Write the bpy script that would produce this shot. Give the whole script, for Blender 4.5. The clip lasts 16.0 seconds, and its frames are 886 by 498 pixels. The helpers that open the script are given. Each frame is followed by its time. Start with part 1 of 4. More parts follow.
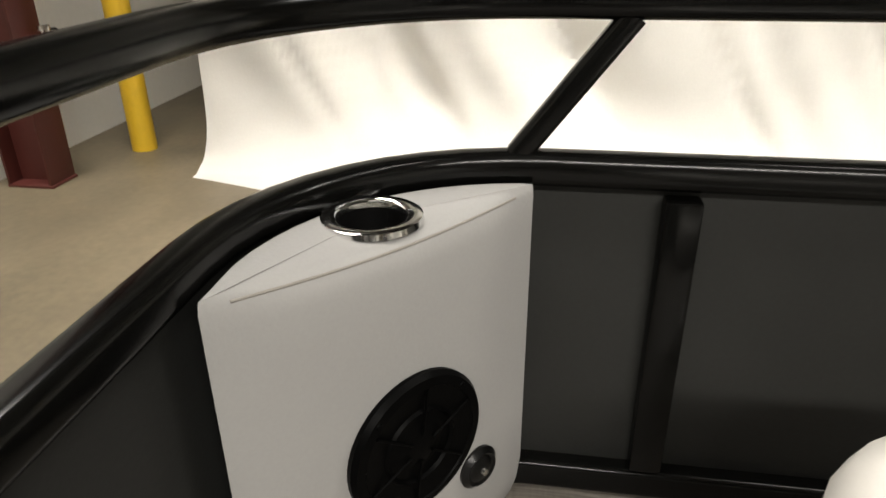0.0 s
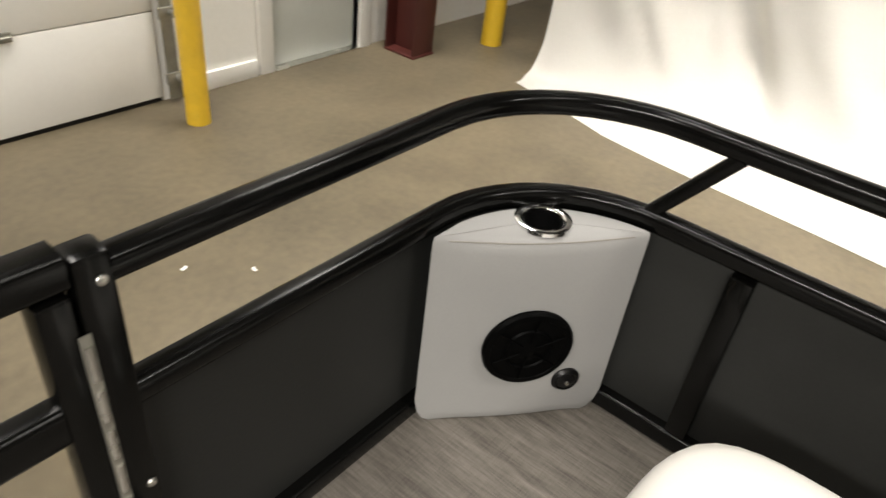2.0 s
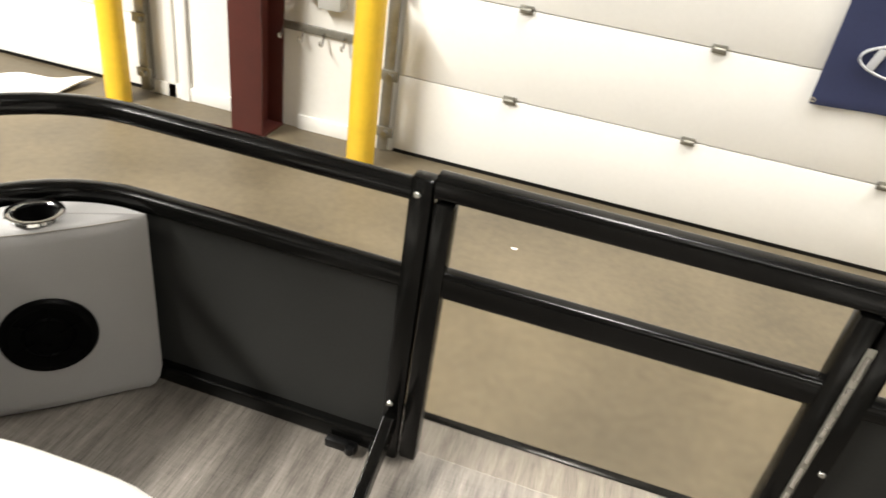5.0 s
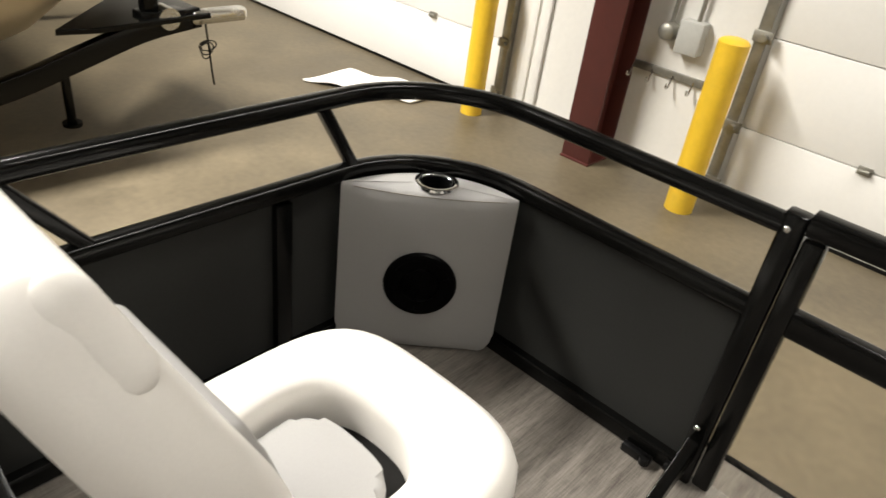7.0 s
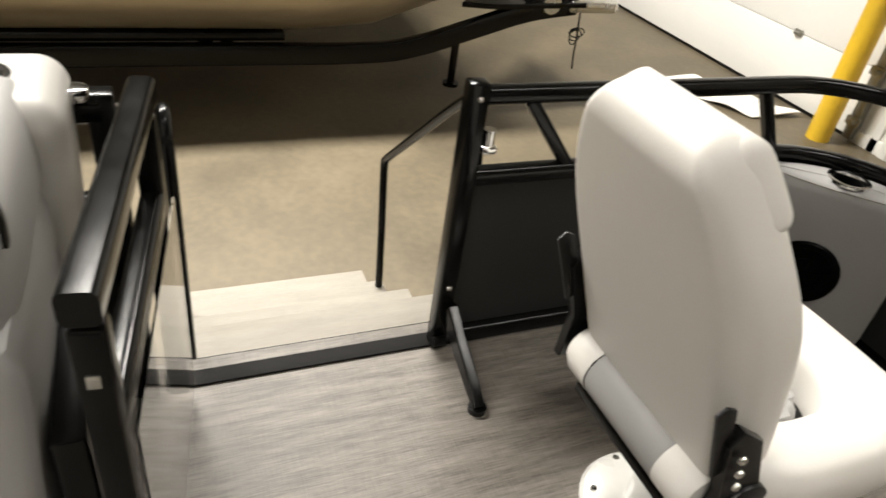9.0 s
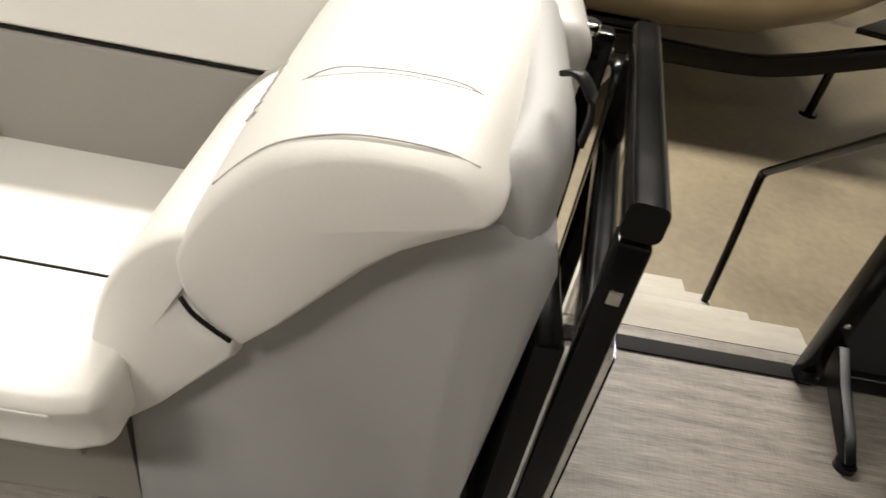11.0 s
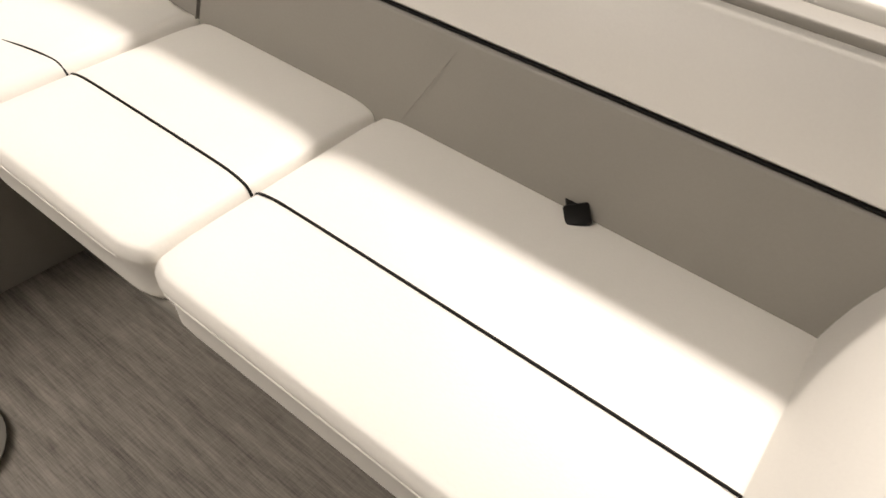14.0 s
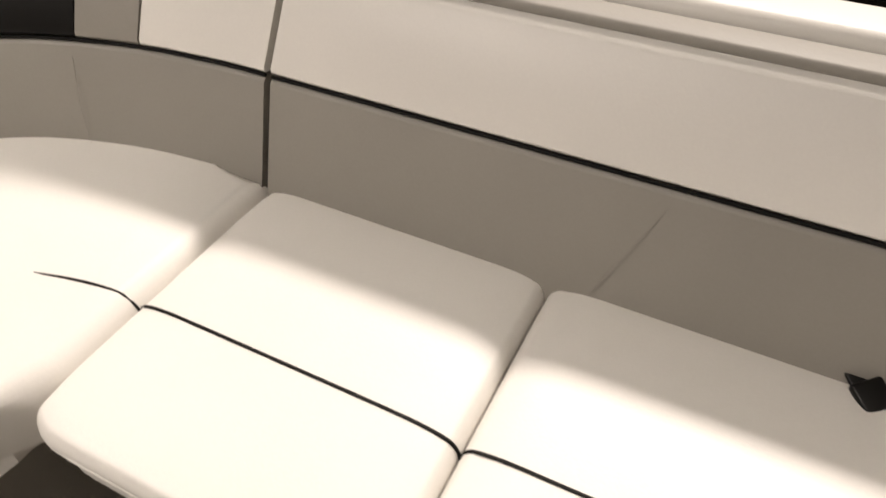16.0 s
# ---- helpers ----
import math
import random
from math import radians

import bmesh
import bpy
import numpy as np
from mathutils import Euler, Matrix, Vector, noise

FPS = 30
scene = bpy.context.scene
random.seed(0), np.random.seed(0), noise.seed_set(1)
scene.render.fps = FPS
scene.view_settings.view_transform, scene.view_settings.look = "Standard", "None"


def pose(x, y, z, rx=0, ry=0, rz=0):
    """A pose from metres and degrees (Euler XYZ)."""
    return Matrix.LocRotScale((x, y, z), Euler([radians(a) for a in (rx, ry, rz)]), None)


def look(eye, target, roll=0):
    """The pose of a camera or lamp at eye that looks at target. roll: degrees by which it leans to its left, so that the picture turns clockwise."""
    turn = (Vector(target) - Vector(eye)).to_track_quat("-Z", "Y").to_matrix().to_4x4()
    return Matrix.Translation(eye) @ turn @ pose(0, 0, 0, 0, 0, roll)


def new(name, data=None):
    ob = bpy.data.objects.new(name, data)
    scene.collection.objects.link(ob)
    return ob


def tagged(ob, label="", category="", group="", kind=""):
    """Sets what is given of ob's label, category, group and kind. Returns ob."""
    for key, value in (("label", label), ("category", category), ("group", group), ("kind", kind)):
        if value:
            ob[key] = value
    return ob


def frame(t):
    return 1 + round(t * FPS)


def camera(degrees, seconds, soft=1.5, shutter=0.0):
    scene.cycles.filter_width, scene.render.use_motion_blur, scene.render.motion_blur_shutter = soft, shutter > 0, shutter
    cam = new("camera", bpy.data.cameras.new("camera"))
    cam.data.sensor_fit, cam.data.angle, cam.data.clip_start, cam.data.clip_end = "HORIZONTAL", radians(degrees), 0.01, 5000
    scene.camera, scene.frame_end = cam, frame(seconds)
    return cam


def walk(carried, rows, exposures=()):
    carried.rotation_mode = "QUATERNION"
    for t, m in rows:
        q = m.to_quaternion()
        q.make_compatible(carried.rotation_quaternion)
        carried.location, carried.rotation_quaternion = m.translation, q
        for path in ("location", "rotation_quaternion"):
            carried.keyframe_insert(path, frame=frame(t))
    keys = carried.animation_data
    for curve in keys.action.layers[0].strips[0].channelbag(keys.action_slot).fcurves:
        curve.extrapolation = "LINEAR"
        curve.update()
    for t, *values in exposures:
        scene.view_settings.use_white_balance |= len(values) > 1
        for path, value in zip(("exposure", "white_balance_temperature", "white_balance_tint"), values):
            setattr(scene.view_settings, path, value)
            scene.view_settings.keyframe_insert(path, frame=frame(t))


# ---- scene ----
cam = camera(65.2, 16.0, shutter=0.3)

PATH = [
    (0, (0.461, -0.277, 0.688), (2.239, 0.012, -0.182), -0.6),
    (0.5, (0.42, -0.292, 0.79), (2.106, -0.026, -0.253), 1.8),
    (1, (0.345, -0.374, 0.92), (1.928, 0.067, -0.22), 4.7),
    (1.5, (0.264, -0.491, 0.998), (1.725, 0.222, -0.167), 6.6),
    (2, (0.155, -0.56, 1.04), (1.482, 0.395, -0.113), 7.2),
    (2.5, (0.071, -0.636, 1.046), (1.186, 0.574, -0.092), 8.2),
    (3, (-0.029, -0.71, 1.053), (0.843, 0.704, -0.06), 8.6),
    (3.5, (-0.106, -0.766, 1.067), (0.517, 0.779, -0.04), 9.2),
    (4, (-0.131, -0.828, 1.094), (0.191, 0.807, -0.012), 9.2),
    (4.5, (-0.126, -0.913, 1.117), (-0.151, 0.774, 0.043), 8.7),
    (5, (-0.106, -0.972, 1.126), (-0.47, 0.692, 0.079), 8.9),
    (5.2, (-0.106, -0.992, 1.127), (-0.578, 0.651, 0.088), 8.7),
    (7.3, (-0.155, -1.212, 1.113), (-1.291, 0.045, 0.051), 8.2),
    (7.5, (-0.152, -1.254, 1.115), (-1.328, -0.038, 0.048), 8.2),
    (8, (-0.129, -1.349, 1.105), (-1.421, -0.27, 0.026), 7.8),
    (8.5, (-0.102, -1.466, 1.105), (-1.498, -0.556, 0.001), 7.8),
    (9, (-0.109, -1.586, 1.096), (-1.584, -0.861, -0.042), 8.8),
    (9.5, (-0.128, -1.684, 1.067), (-1.657, -1.149, -0.105), 10.3),
    (10, (-0.124, -1.755, 1.045), (-1.682, -1.408, -0.16), 10.8),
    (10.2, (-0.121, -1.79, 1.025), (-1.692, -1.499, -0.177), 10.8),
    (12.3, (-0.168, -1.942, 0.982), (-1.606, -2.338, -0.351), 9.1),
    (12.5, (-0.165, -1.972, 0.989), (-1.581, -2.441, -0.342), 8.3),
    (12.8, (-0.175, -2.025, 0.977), (-1.568, -2.609, -0.334), 8.3),
    (13, (-0.198, -2.059, 0.959), (-1.561, -2.724, -0.344), 7.3),
    (13.5, (-0.25, -2.163, 0.968), (-1.515, -2.925, -0.38), 6.0),
    (14, (-0.292, -2.266, 0.997), (-1.47, -3.068, -0.406), 5.2),
    (14.5, (-0.3, -2.384, 1.003), (-1.47, -3.158, -0.422), 5.0),
    (15, (-0.295, -2.518, 1.006), (-1.513, -3.202, -0.426), 4.5),
    (15.5, (-0.328, -2.617, 0.997), (-1.593, -3.278, -0.403), 2.2),
    (16, (-0.382, -2.709, 1.006), (-1.683, -3.367, -0.363), -0.2),
]
walk(cam, [(t, look(e, g, r)) for t, e, g, r in PATH], [(0, 0.1, 6550, 10), (1.0, 0.0, 6500, 10), (2.2, 0.12, 6500, 10), (3.2, 0.42, 6400, 10), (4.2, 0.68, 6350, 10), (5.2, 0.6, 6450, 10), (7.3, 0.15, 6500, 10), (8.5, 0.05, 6500, 10), (10.2, -0.18, 6550, 10), (12.3, -0.26, 6700, 10), (14.0, -0.58, 6900, 14), (16, -0.72, 6900, 16)])


# ---- world and lamps ----
world = bpy.data.worlds.new("world")
scene.world = world
world.use_nodes = True
world.node_tree.nodes["Background"].inputs[0].default_value = (1.0, 0.93, 0.84, 1)
world.node_tree.nodes["Background"].inputs[1].default_value = 0.02
F = -0.62  # warehouse floor; the deck is z = 0


def overhead_light(x, y, power, spread):
    """A long area lamp at ceiling height, for the port key row and the added fill."""
    data = bpy.data.lights.new("key_fill_lamp", "AREA")
    data.shape, data.size, data.size_y, data.energy, data.color = "RECTANGLE", 0.5, 2.6, power, (1.0, 0.955, 0.885)
    data.spread = radians(spread)  # beam angle, narrower on the added fill
    lamp = new("key_fill_lamp", data)
    lamp.matrix_world = pose(x, y, 4.2)
    return lamp


# Port pair casts the seat shadow; the other five are unseen, added to brighten.
for lamp_row in ((-4.5, -3.4, 430, 150), (-4.5, -1.1, 420, 150), (1.0, -3.1, 28, 96), (2.0, -5.0, 250, 110), (0.2, 1.4, 50, 96), (3.1, 2.0, 88, 90), (3.9, -0.6, 55, 64)):
    overhead_light(*lamp_row)


# ---- materials ----
def material(name, color, rough=0.5, metal=0.0, vary=0.08, scale=6.0, fine=60.0, bump=0.1, coat=0.0, stretch=(1, 1, 1), stain=None, amount=0.0, seed=0.0, spec=0.5):
    """A painted, cloth, vinyl or metal surface with variation at two scales."""
    m = bpy.data.materials.new(name)
    m.use_nodes = True
    nt = m.node_tree
    n, l = nt.nodes, nt.links
    b = n["Principled BSDF"]
    tc = n.new("ShaderNodeTexCoord")
    mp = n.new("ShaderNodeMapping")
    mp.inputs["Scale"].default_value = stretch
    mp.inputs["Location"].default_value = (seed, seed * 0.7, seed * 1.3)
    geo = n.new("ShaderNodeNewGeometry")
    l.new(geo.outputs["Position"], mp.inputs["Vector"])
    big = n.new("ShaderNodeTexNoise")
    big.inputs["Scale"].default_value, big.inputs["Detail"].default_value = scale, 4
    small = n.new("ShaderNodeTexNoise")
    small.inputs["Scale"].default_value, small.inputs["Detail"].default_value = fine, 3
    for t in (big, small):
        l.new(mp.outputs[0], t.inputs["Vector"])
    mix = n.new("ShaderNodeMath")
    mix.operation = "MULTIPLY_ADD"
    mix.inputs[1].default_value = 0.45
    l.new(small.outputs["Fac"], mix.inputs[0])
    l.new(big.outputs["Fac"], mix.inputs[2])
    ramp = n.new("ShaderNodeMapRange")
    ramp.inputs["From Min"].default_value, ramp.inputs["From Max"].default_value = 0.45, 1.0
    ramp.inputs["To Min"].default_value, ramp.inputs["To Max"].default_value = 1 - vary, 1 + vary
    l.new(mix.outputs[0], ramp.inputs["Value"])
    rnd = n.new("ShaderNodeObjectInfo")
    spread = n.new("ShaderNodeMapRange")
    spread.inputs["To Min"].default_value, spread.inputs["To Max"].default_value = 1 - vary * 0.4, 1 + vary * 0.4
    l.new(rnd.outputs["Random"], spread.inputs["Value"])
    mul = n.new("ShaderNodeMath")
    mul.operation = "MULTIPLY"
    l.new(ramp.outputs[0], mul.inputs[0])
    l.new(spread.outputs[0], mul.inputs[1])
    tint = n.new("ShaderNodeVectorMath")
    tint.operation = "SCALE"
    tint.inputs[0].default_value = color
    l.new(mul.outputs[0], tint.inputs["Scale"])
    out = tint.outputs[0]
    if stain:
        spot = n.new("ShaderNodeTexNoise")
        spot.inputs["Scale"].default_value, spot.inputs["Detail"].default_value, spot.inputs["Roughness"].default_value = scale * 0.35, 6, 0.65
        l.new(mp.outputs[0], spot.inputs["Vector"])
        cut = n.new("ShaderNodeMapRange")
        cut.inputs["From Min"].default_value, cut.inputs["From Max"].default_value = 0.48, 0.72
        cut.inputs["To Max"].default_value = amount
        l.new(spot.outputs["Fac"], cut.inputs["Value"])
        blend = n.new("ShaderNodeMix")
        blend.data_type = "RGBA"
        l.new(cut.outputs[0], blend.inputs["Factor"])
        l.new(out, blend.inputs["A"])
        blend.inputs["B"].default_value = (*stain, 1)
        out = blend.outputs["Result"]
    l.new(out, b.inputs["Base Color"])
    b.inputs["Roughness"].default_value, b.inputs["Metallic"].default_value = rough, metal
    b.inputs["Coat Weight"].default_value = coat
    b.inputs["Specular IOR Level"].default_value = spec
    rr = n.new("ShaderNodeMapRange")
    rr.inputs["To Min"].default_value, rr.inputs["To Max"].default_value = max(0.02, rough - 0.1), min(1, rough + 0.1)
    l.new(big.outputs["Fac"], rr.inputs["Value"])
    l.new(rr.outputs[0], b.inputs["Roughness"])
    bp = n.new("ShaderNodeBump")
    bp.inputs["Strength"].default_value, bp.inputs["Distance"].default_value = bump, 0.004
    l.new(small.outputs["Fac"], bp.inputs["Height"])
    l.new(bp.outputs[0], b.inputs["Normal"])
    return m


CONCRETE = material("worn_concrete", (0.122, 0.099, 0.062), 0.5, vary=0.32, scale=2.0, fine=24, bump=0.14, stain=(0.07, 0.055, 0.034), amount=0.7)
WALL = material("white_liner", (0.80, 0.785, 0.735), 0.6, vary=0.05, scale=1.5, fine=30, bump=0.05, stain=(0.5, 0.45, 0.36), amount=0.25)
DIMWALL = material("dim_unseen_wall", (0.26, 0.25, 0.23), 0.6, vary=0.1, scale=2)
DOORPAINT = material("white_door_paint", (0.86, 0.85, 0.81), 0.45, vary=0.03, scale=1.2, fine=40, bump=0.04, stain=(0.6, 0.58, 0.52), amount=0.15)
SLAB = material("grey_green_door", (0.55, 0.57, 0.53), 0.45, vary=0.04, bump=0.04)
CEIL = material("dim_unseen_ceiling", (0.16, 0.155, 0.145), 0.7, vary=0.1, scale=2)
YELLOW = material("yellow_bollard_paint", (0.78, 0.5, 0.03), 0.4, vary=0.08, scale=5, fine=35, bump=0.15, stain=(0.25, 0.17, 0.05), amount=0.35)
OXIDE = material("red_oxide_steel", (0.075, 0.016, 0.012), 0.5, vary=0.15, scale=6, bump=0.1)
GALV = material("dull_galvanised", (0.3, 0.29, 0.25), 0.45, metal=0.7, vary=0.2, scale=12, bump=0.08)
CLOTH = material("white_backdrop_cloth", (0.88, 0.86, 0.81), 0.85, vary=0.04, scale=2, fine=90, bump=0.12)
BLACK = material("black_powder_coat", (0.003, 0.003, 0.0027), 0.19, vary=0.2, scale=9, fine=120, bump=0.008, spec=0.22)
PANEL = material("charcoal_fence_skin", (0.0235, 0.024, 0.0225), 0.5, vary=0.18, scale=4, fine=160, bump=0.05, spec=0.25)
CHROME = material("polished_chrome", (0.75, 0.75, 0.74), 0.12, metal=1.0, vary=0.05, bump=0.0)
STEEL = material("zinc_bolt_steel", (0.65, 0.64, 0.6), 0.25, metal=1.0, vary=0.08, bump=0.05)
PLASTIC = material("black_plastic", (0.003, 0.003, 0.003), 0.32, vary=0.2, scale=20, fine=200, bump=0.08, spec=0.3)
GREY = material("grey_marine_vinyl", (0.275, 0.257, 0.228), 0.55, vary=0.05, scale=4, fine=260, bump=0.06)
POD = material("silver_grey_vinyl", (0.34, 0.335, 0.325), 0.5, vary=0.05, scale=4, fine=260, bump=0.07)
WHITE = material("white_marine_vinyl", (0.77, 0.745, 0.7), 0.42, vary=0.035, scale=3, fine=280, bump=0.05)
SHELLGREY = material("pale_grey_shell", (0.52, 0.505, 0.475), 0.45, vary=0.04, scale=4, fine=180, bump=0.05)
# white vinyl toned down: shade of the chair's rear put into the colour
BACKSHADE = material("shaded_back_vinyl", (0.68, 0.66, 0.62), 0.45, vary=0.04, scale=4, fine=240, bump=0.1)
RUBBER = material("matt_black_rubber", (0.012, 0.0115, 0.011), 0.7, vary=0.15, scale=10, fine=150, bump=0.1, spec=0.15)
SPEAKER = material("matt_black_speaker", (0.0015, 0.0015, 0.0015), 0.4, vary=0.2, scale=20, fine=200, bump=0.05, spec=0.04)
PIPING = material("black_piping", (0.006, 0.0055, 0.005), 0.4, vary=0.1, bump=0.0, spec=0.2)
PINE = material("pale_step_planks", (0.31, 0.288, 0.245), 0.65, vary=0.14, scale=4, fine=40, bump=0.15, stretch=(6, 1, 6), stain=(0.36, 0.31, 0.25), amount=0.35)
HULL = material("champagne_hull_metal", (0.50, 0.425, 0.30), 0.35, metal=0.6, vary=0.1, scale=2, fine=20, bump=0.05, stretch=(1, 0.3, 1))
NAVY = material("navy_banner_cloth", (0.022, 0.03, 0.085), 0.7, vary=0.12, scale=5, fine=60, bump=0.15)
PALE = material("pale_print", (0.55, 0.57, 0.6), 0.6, vary=0.1, bump=0.05)
RED = material("red_extinguisher_paint", (0.6, 0.03, 0.02), 0.3, vary=0.06, bump=0.02)
BOXGREY = material("grey_box_enamel", (0.42, 0.42, 0.39), 0.5, vary=0.08, bump=0.05)
PEDESTAL = material("white_plastic", (0.72, 0.71, 0.67), 0.3, vary=0.04, bump=0.03)
THREAD = material("grey_embroidery", (0.38, 0.365, 0.345), 0.7, vary=0.15, fine=200, bump=0.2)


def deck_vinyl():
    """Woven wood-look marine vinyl: streaks along the boat and a fine cross weave."""
    m = bpy.data.materials.new("woven_deck_vinyl")
    m.use_nodes = True
    n, l = m.node_tree.nodes, m.node_tree.links
    b = n["Principled BSDF"]
    geo = n.new("ShaderNodeNewGeometry")
    outs = []
    for sc, sz in (((12, 1, 1), 4.0), ((45, 3, 3), 7.0), ((4, 45, 4), 6.0)):
        mp = n.new("ShaderNodeMapping")
        mp.inputs["Scale"].default_value = sc
        l.new(geo.outputs["Position"], mp.inputs["Vector"])
        t = n.new("ShaderNodeTexNoise")
        t.inputs["Scale"].default_value, t.inputs["Detail"].default_value = sz, 5
        l.new(mp.outputs[0], t.inputs["Vector"])
        outs.append(t.outputs["Fac"])
    a = n.new("ShaderNodeMath")
    a.operation = "MULTIPLY_ADD"
    a.inputs[1].default_value = 0.8
    l.new(outs[1], a.inputs[0])
    l.new(outs[0], a.inputs[2])
    c = n.new("ShaderNodeMath")
    c.operation = "MULTIPLY_ADD"
    c.inputs[1].default_value = 0.3
    l.new(outs[2], c.inputs[0])
    l.new(a.outputs[0], c.inputs[2])
    ramp = n.new("ShaderNodeValToRGB")
    e = ramp.color_ramp.elements
    e[0].position, e[0].color = 0.72, (0.062, 0.053, 0.043, 1)
    e[1].position, e[1].color = 1.32, (0.25, 0.226, 0.195, 1)
    scale = n.new("ShaderNodeMapRange")
    scale.inputs["From Min"].default_value, scale.inputs["From Max"].default_value = 0.7, 1.4
    l.new(c.outputs[0], scale.inputs["Value"])
    e[0].position, e[1].position = 0.0, 1.0
    l.new(scale.outputs[0], ramp.inputs["Fac"])
    l.new(ramp.outputs[0], b.inputs["Base Color"])
    b.inputs["Roughness"].default_value = 0.5
    bp = n.new("ShaderNodeBump")
    bp.inputs["Strength"].default_value, bp.inputs["Distance"].default_value = 0.25, 0.003
    l.new(c.outputs[0], bp.inputs["Height"])
    l.new(bp.outputs[0], b.inputs["Normal"])
    return m


DECK = deck_vinyl()


def clear_acrylic():
    m = bpy.data.materials.new("clear_acrylic")
    m.use_nodes = True
    b = m.node_tree.nodes["Principled BSDF"]
    b.inputs["Base Color"].default_value = (0.9, 0.88, 0.84, 1)
    b.inputs["Roughness"].default_value = 0.03
    b.inputs["Transmission Weight"].default_value = 1.0
    b.inputs["IOR"].default_value = 1.2
    return m


ACRYLIC = clear_acrylic()


# ---- mesh helpers ----
def mesh_of(name, bm, mat, smooth=True):
    bmesh.ops.recalc_face_normals(bm, faces=bm.faces)
    me = bpy.data.meshes.new(name)
    bm.to_mesh(me)
    bm.free()
    me.materials.append(mat)
    if smooth:
        me.shade_smooth()
        me.set_sharp_from_angle(angle=radians(38))
    return me


def part(name, bm, mat, parent, label="", smooth=True):
    ob = new(name, mesh_of(name, bm, mat, smooth))
    if parent:
        ob.parent = parent
    if label:
        ob["label"] = label
    return ob


def thing(name, label, category, at=(0, 0, 0), rz=0, group="", kind=""):
    ob = new(name)
    ob.empty_display_size = 0.1
    ob.matrix_world = pose(*at, 0, 0, rz)
    return tagged(ob, label, category, group, kind)


def place_bm(bm, m):
    bmesh.ops.transform(bm, matrix=m, verts=bm.verts)
    return bm


def join(*bms):
    out = bmesh.new()
    for b in bms:
        me = bpy.data.meshes.new("tmp")
        b.to_mesh(me)
        b.free()
        out.from_mesh(me)
        bpy.data.meshes.remove(me)
    return out


def box(x0, x1, y0, y1, z0, z1, bevel=0.003, seg=2):
    bm = bmesh.new()
    bmesh.ops.create_cube(bm, size=1)
    bmesh.ops.transform(bm, matrix=Matrix.Translation(((x0 + x1) / 2, (y0 + y1) / 2, (z0 + z1) / 2)) @ Matrix.Diagonal((x1 - x0, y1 - y0, z1 - z0, 1)), verts=bm.verts)
    if bevel:
        bmesh.ops.bevel(bm, geom=bm.edges[:], offset=bevel, segments=seg, profile=0.5, affect="EDGES")
    return bm


def ticks(h, r, k, m):
    near = [h - r + r * math.tan(i / k * math.pi / 4) for i in range(k + 1)]
    mid = [(-1 + 2 * i / m) * (h - r) for i in range(1, m)]
    return [-v for v in reversed(near)] + mid + near


def rbox(sx, sy, sz, r, m=(2, 2, 2), k=3, warp=None):
    """A rounded box round the origin, with m inner steps along each axis; warp moves each place."""
    h = Vector((sx, sy, sz)) / 2
    r = min(r, *(c * 0.98 for c in h))
    tk = [ticks(h[a], r, k, m[a]) for a in range(3)]
    bm = bmesh.new()
    for a in range(3):
        u, v = (a + 1) % 3, (a + 2) % 3
        for side in (-1, 1):
            rows = []
            for p in tk[u]:
                row = []
                for q in tk[v]:
                    c = Vector()
                    c[a], c[u], c[v] = side * h[a], p, q
                    inner = Vector([max(-(h[i] - r), min(h[i] - r, c[i])) for i in range(3)])
                    d = c - inner
                    row.append(bm.verts.new(inner + d.normalized() * r if d.length > 1e-9 else c))
                rows.append(row)
            for i in range(len(rows) - 1):
                for j in range(len(rows[0]) - 1):
                    bm.faces.new((rows[i][j], rows[i + 1][j], rows[i + 1][j + 1], rows[i][j + 1]))
    bmesh.ops.remove_doubles(bm, verts=bm.verts, dist=1e-5)
    if warp:
        for v in bm.verts:
            v.co = warp(v.co.copy())
    return bm


def cyl(r, h, seg=24, r2=None, bevel=0.0, at=(0, 0, 0), turn=None):
    bm = bmesh.new()
    bmesh.ops.create_cone(bm, cap_ends=True, segments=seg, radius1=r, radius2=r if r2 is None else r2, depth=h)
    if bevel:
        rim = [e for e in bm.edges if abs(e.verts[0].co.z - e.verts[1].co.z) < 1e-6]
        bmesh.ops.bevel(bm, geom=rim, offset=bevel, segments=2, profile=0.5, affect="EDGES")
    m = Matrix.Translation(at) @ (turn or Matrix())
    return place_bm(bm, m)


def lathe(profile, seg=28):
    """Turns a list of (radius, height) round z."""
    bm = bmesh.new()
    rings = [[bm.verts.new((r * math.cos(2 * math.pi * i / seg), r * math.sin(2 * math.pi * i / seg), z)) for i in range(seg)] for r, z in profile]
    for a, b in zip(rings, rings[1:]):
        for i in range(seg):
            bm.faces.new((a[i], a[(i + 1) % seg], b[(i + 1) % seg], b[i]))
    bmesh.ops.remove_doubles(bm, verts=bm.verts, dist=1e-6)
    return bm


def round_rect(w, h, r, k=3):
    pts = []
    for cx, cy, a0 in ((w / 2 - r, h / 2 - r, 0), (-w / 2 + r, h / 2 - r, 90), (-w / 2 + r, -h / 2 + r, 180), (w / 2 - r, -h / 2 + r, 270)):
        for i in range(k + 1):
            a = radians(a0 + 90 * i / k)
            pts.append((cx + r * math.cos(a), cy + r * math.sin(a)))
    return pts


def ring(r, seg=10):
    return [(r * math.cos(2 * math.pi * i / seg), r * math.sin(2 * math.pi * i / seg)) for i in range(seg)]


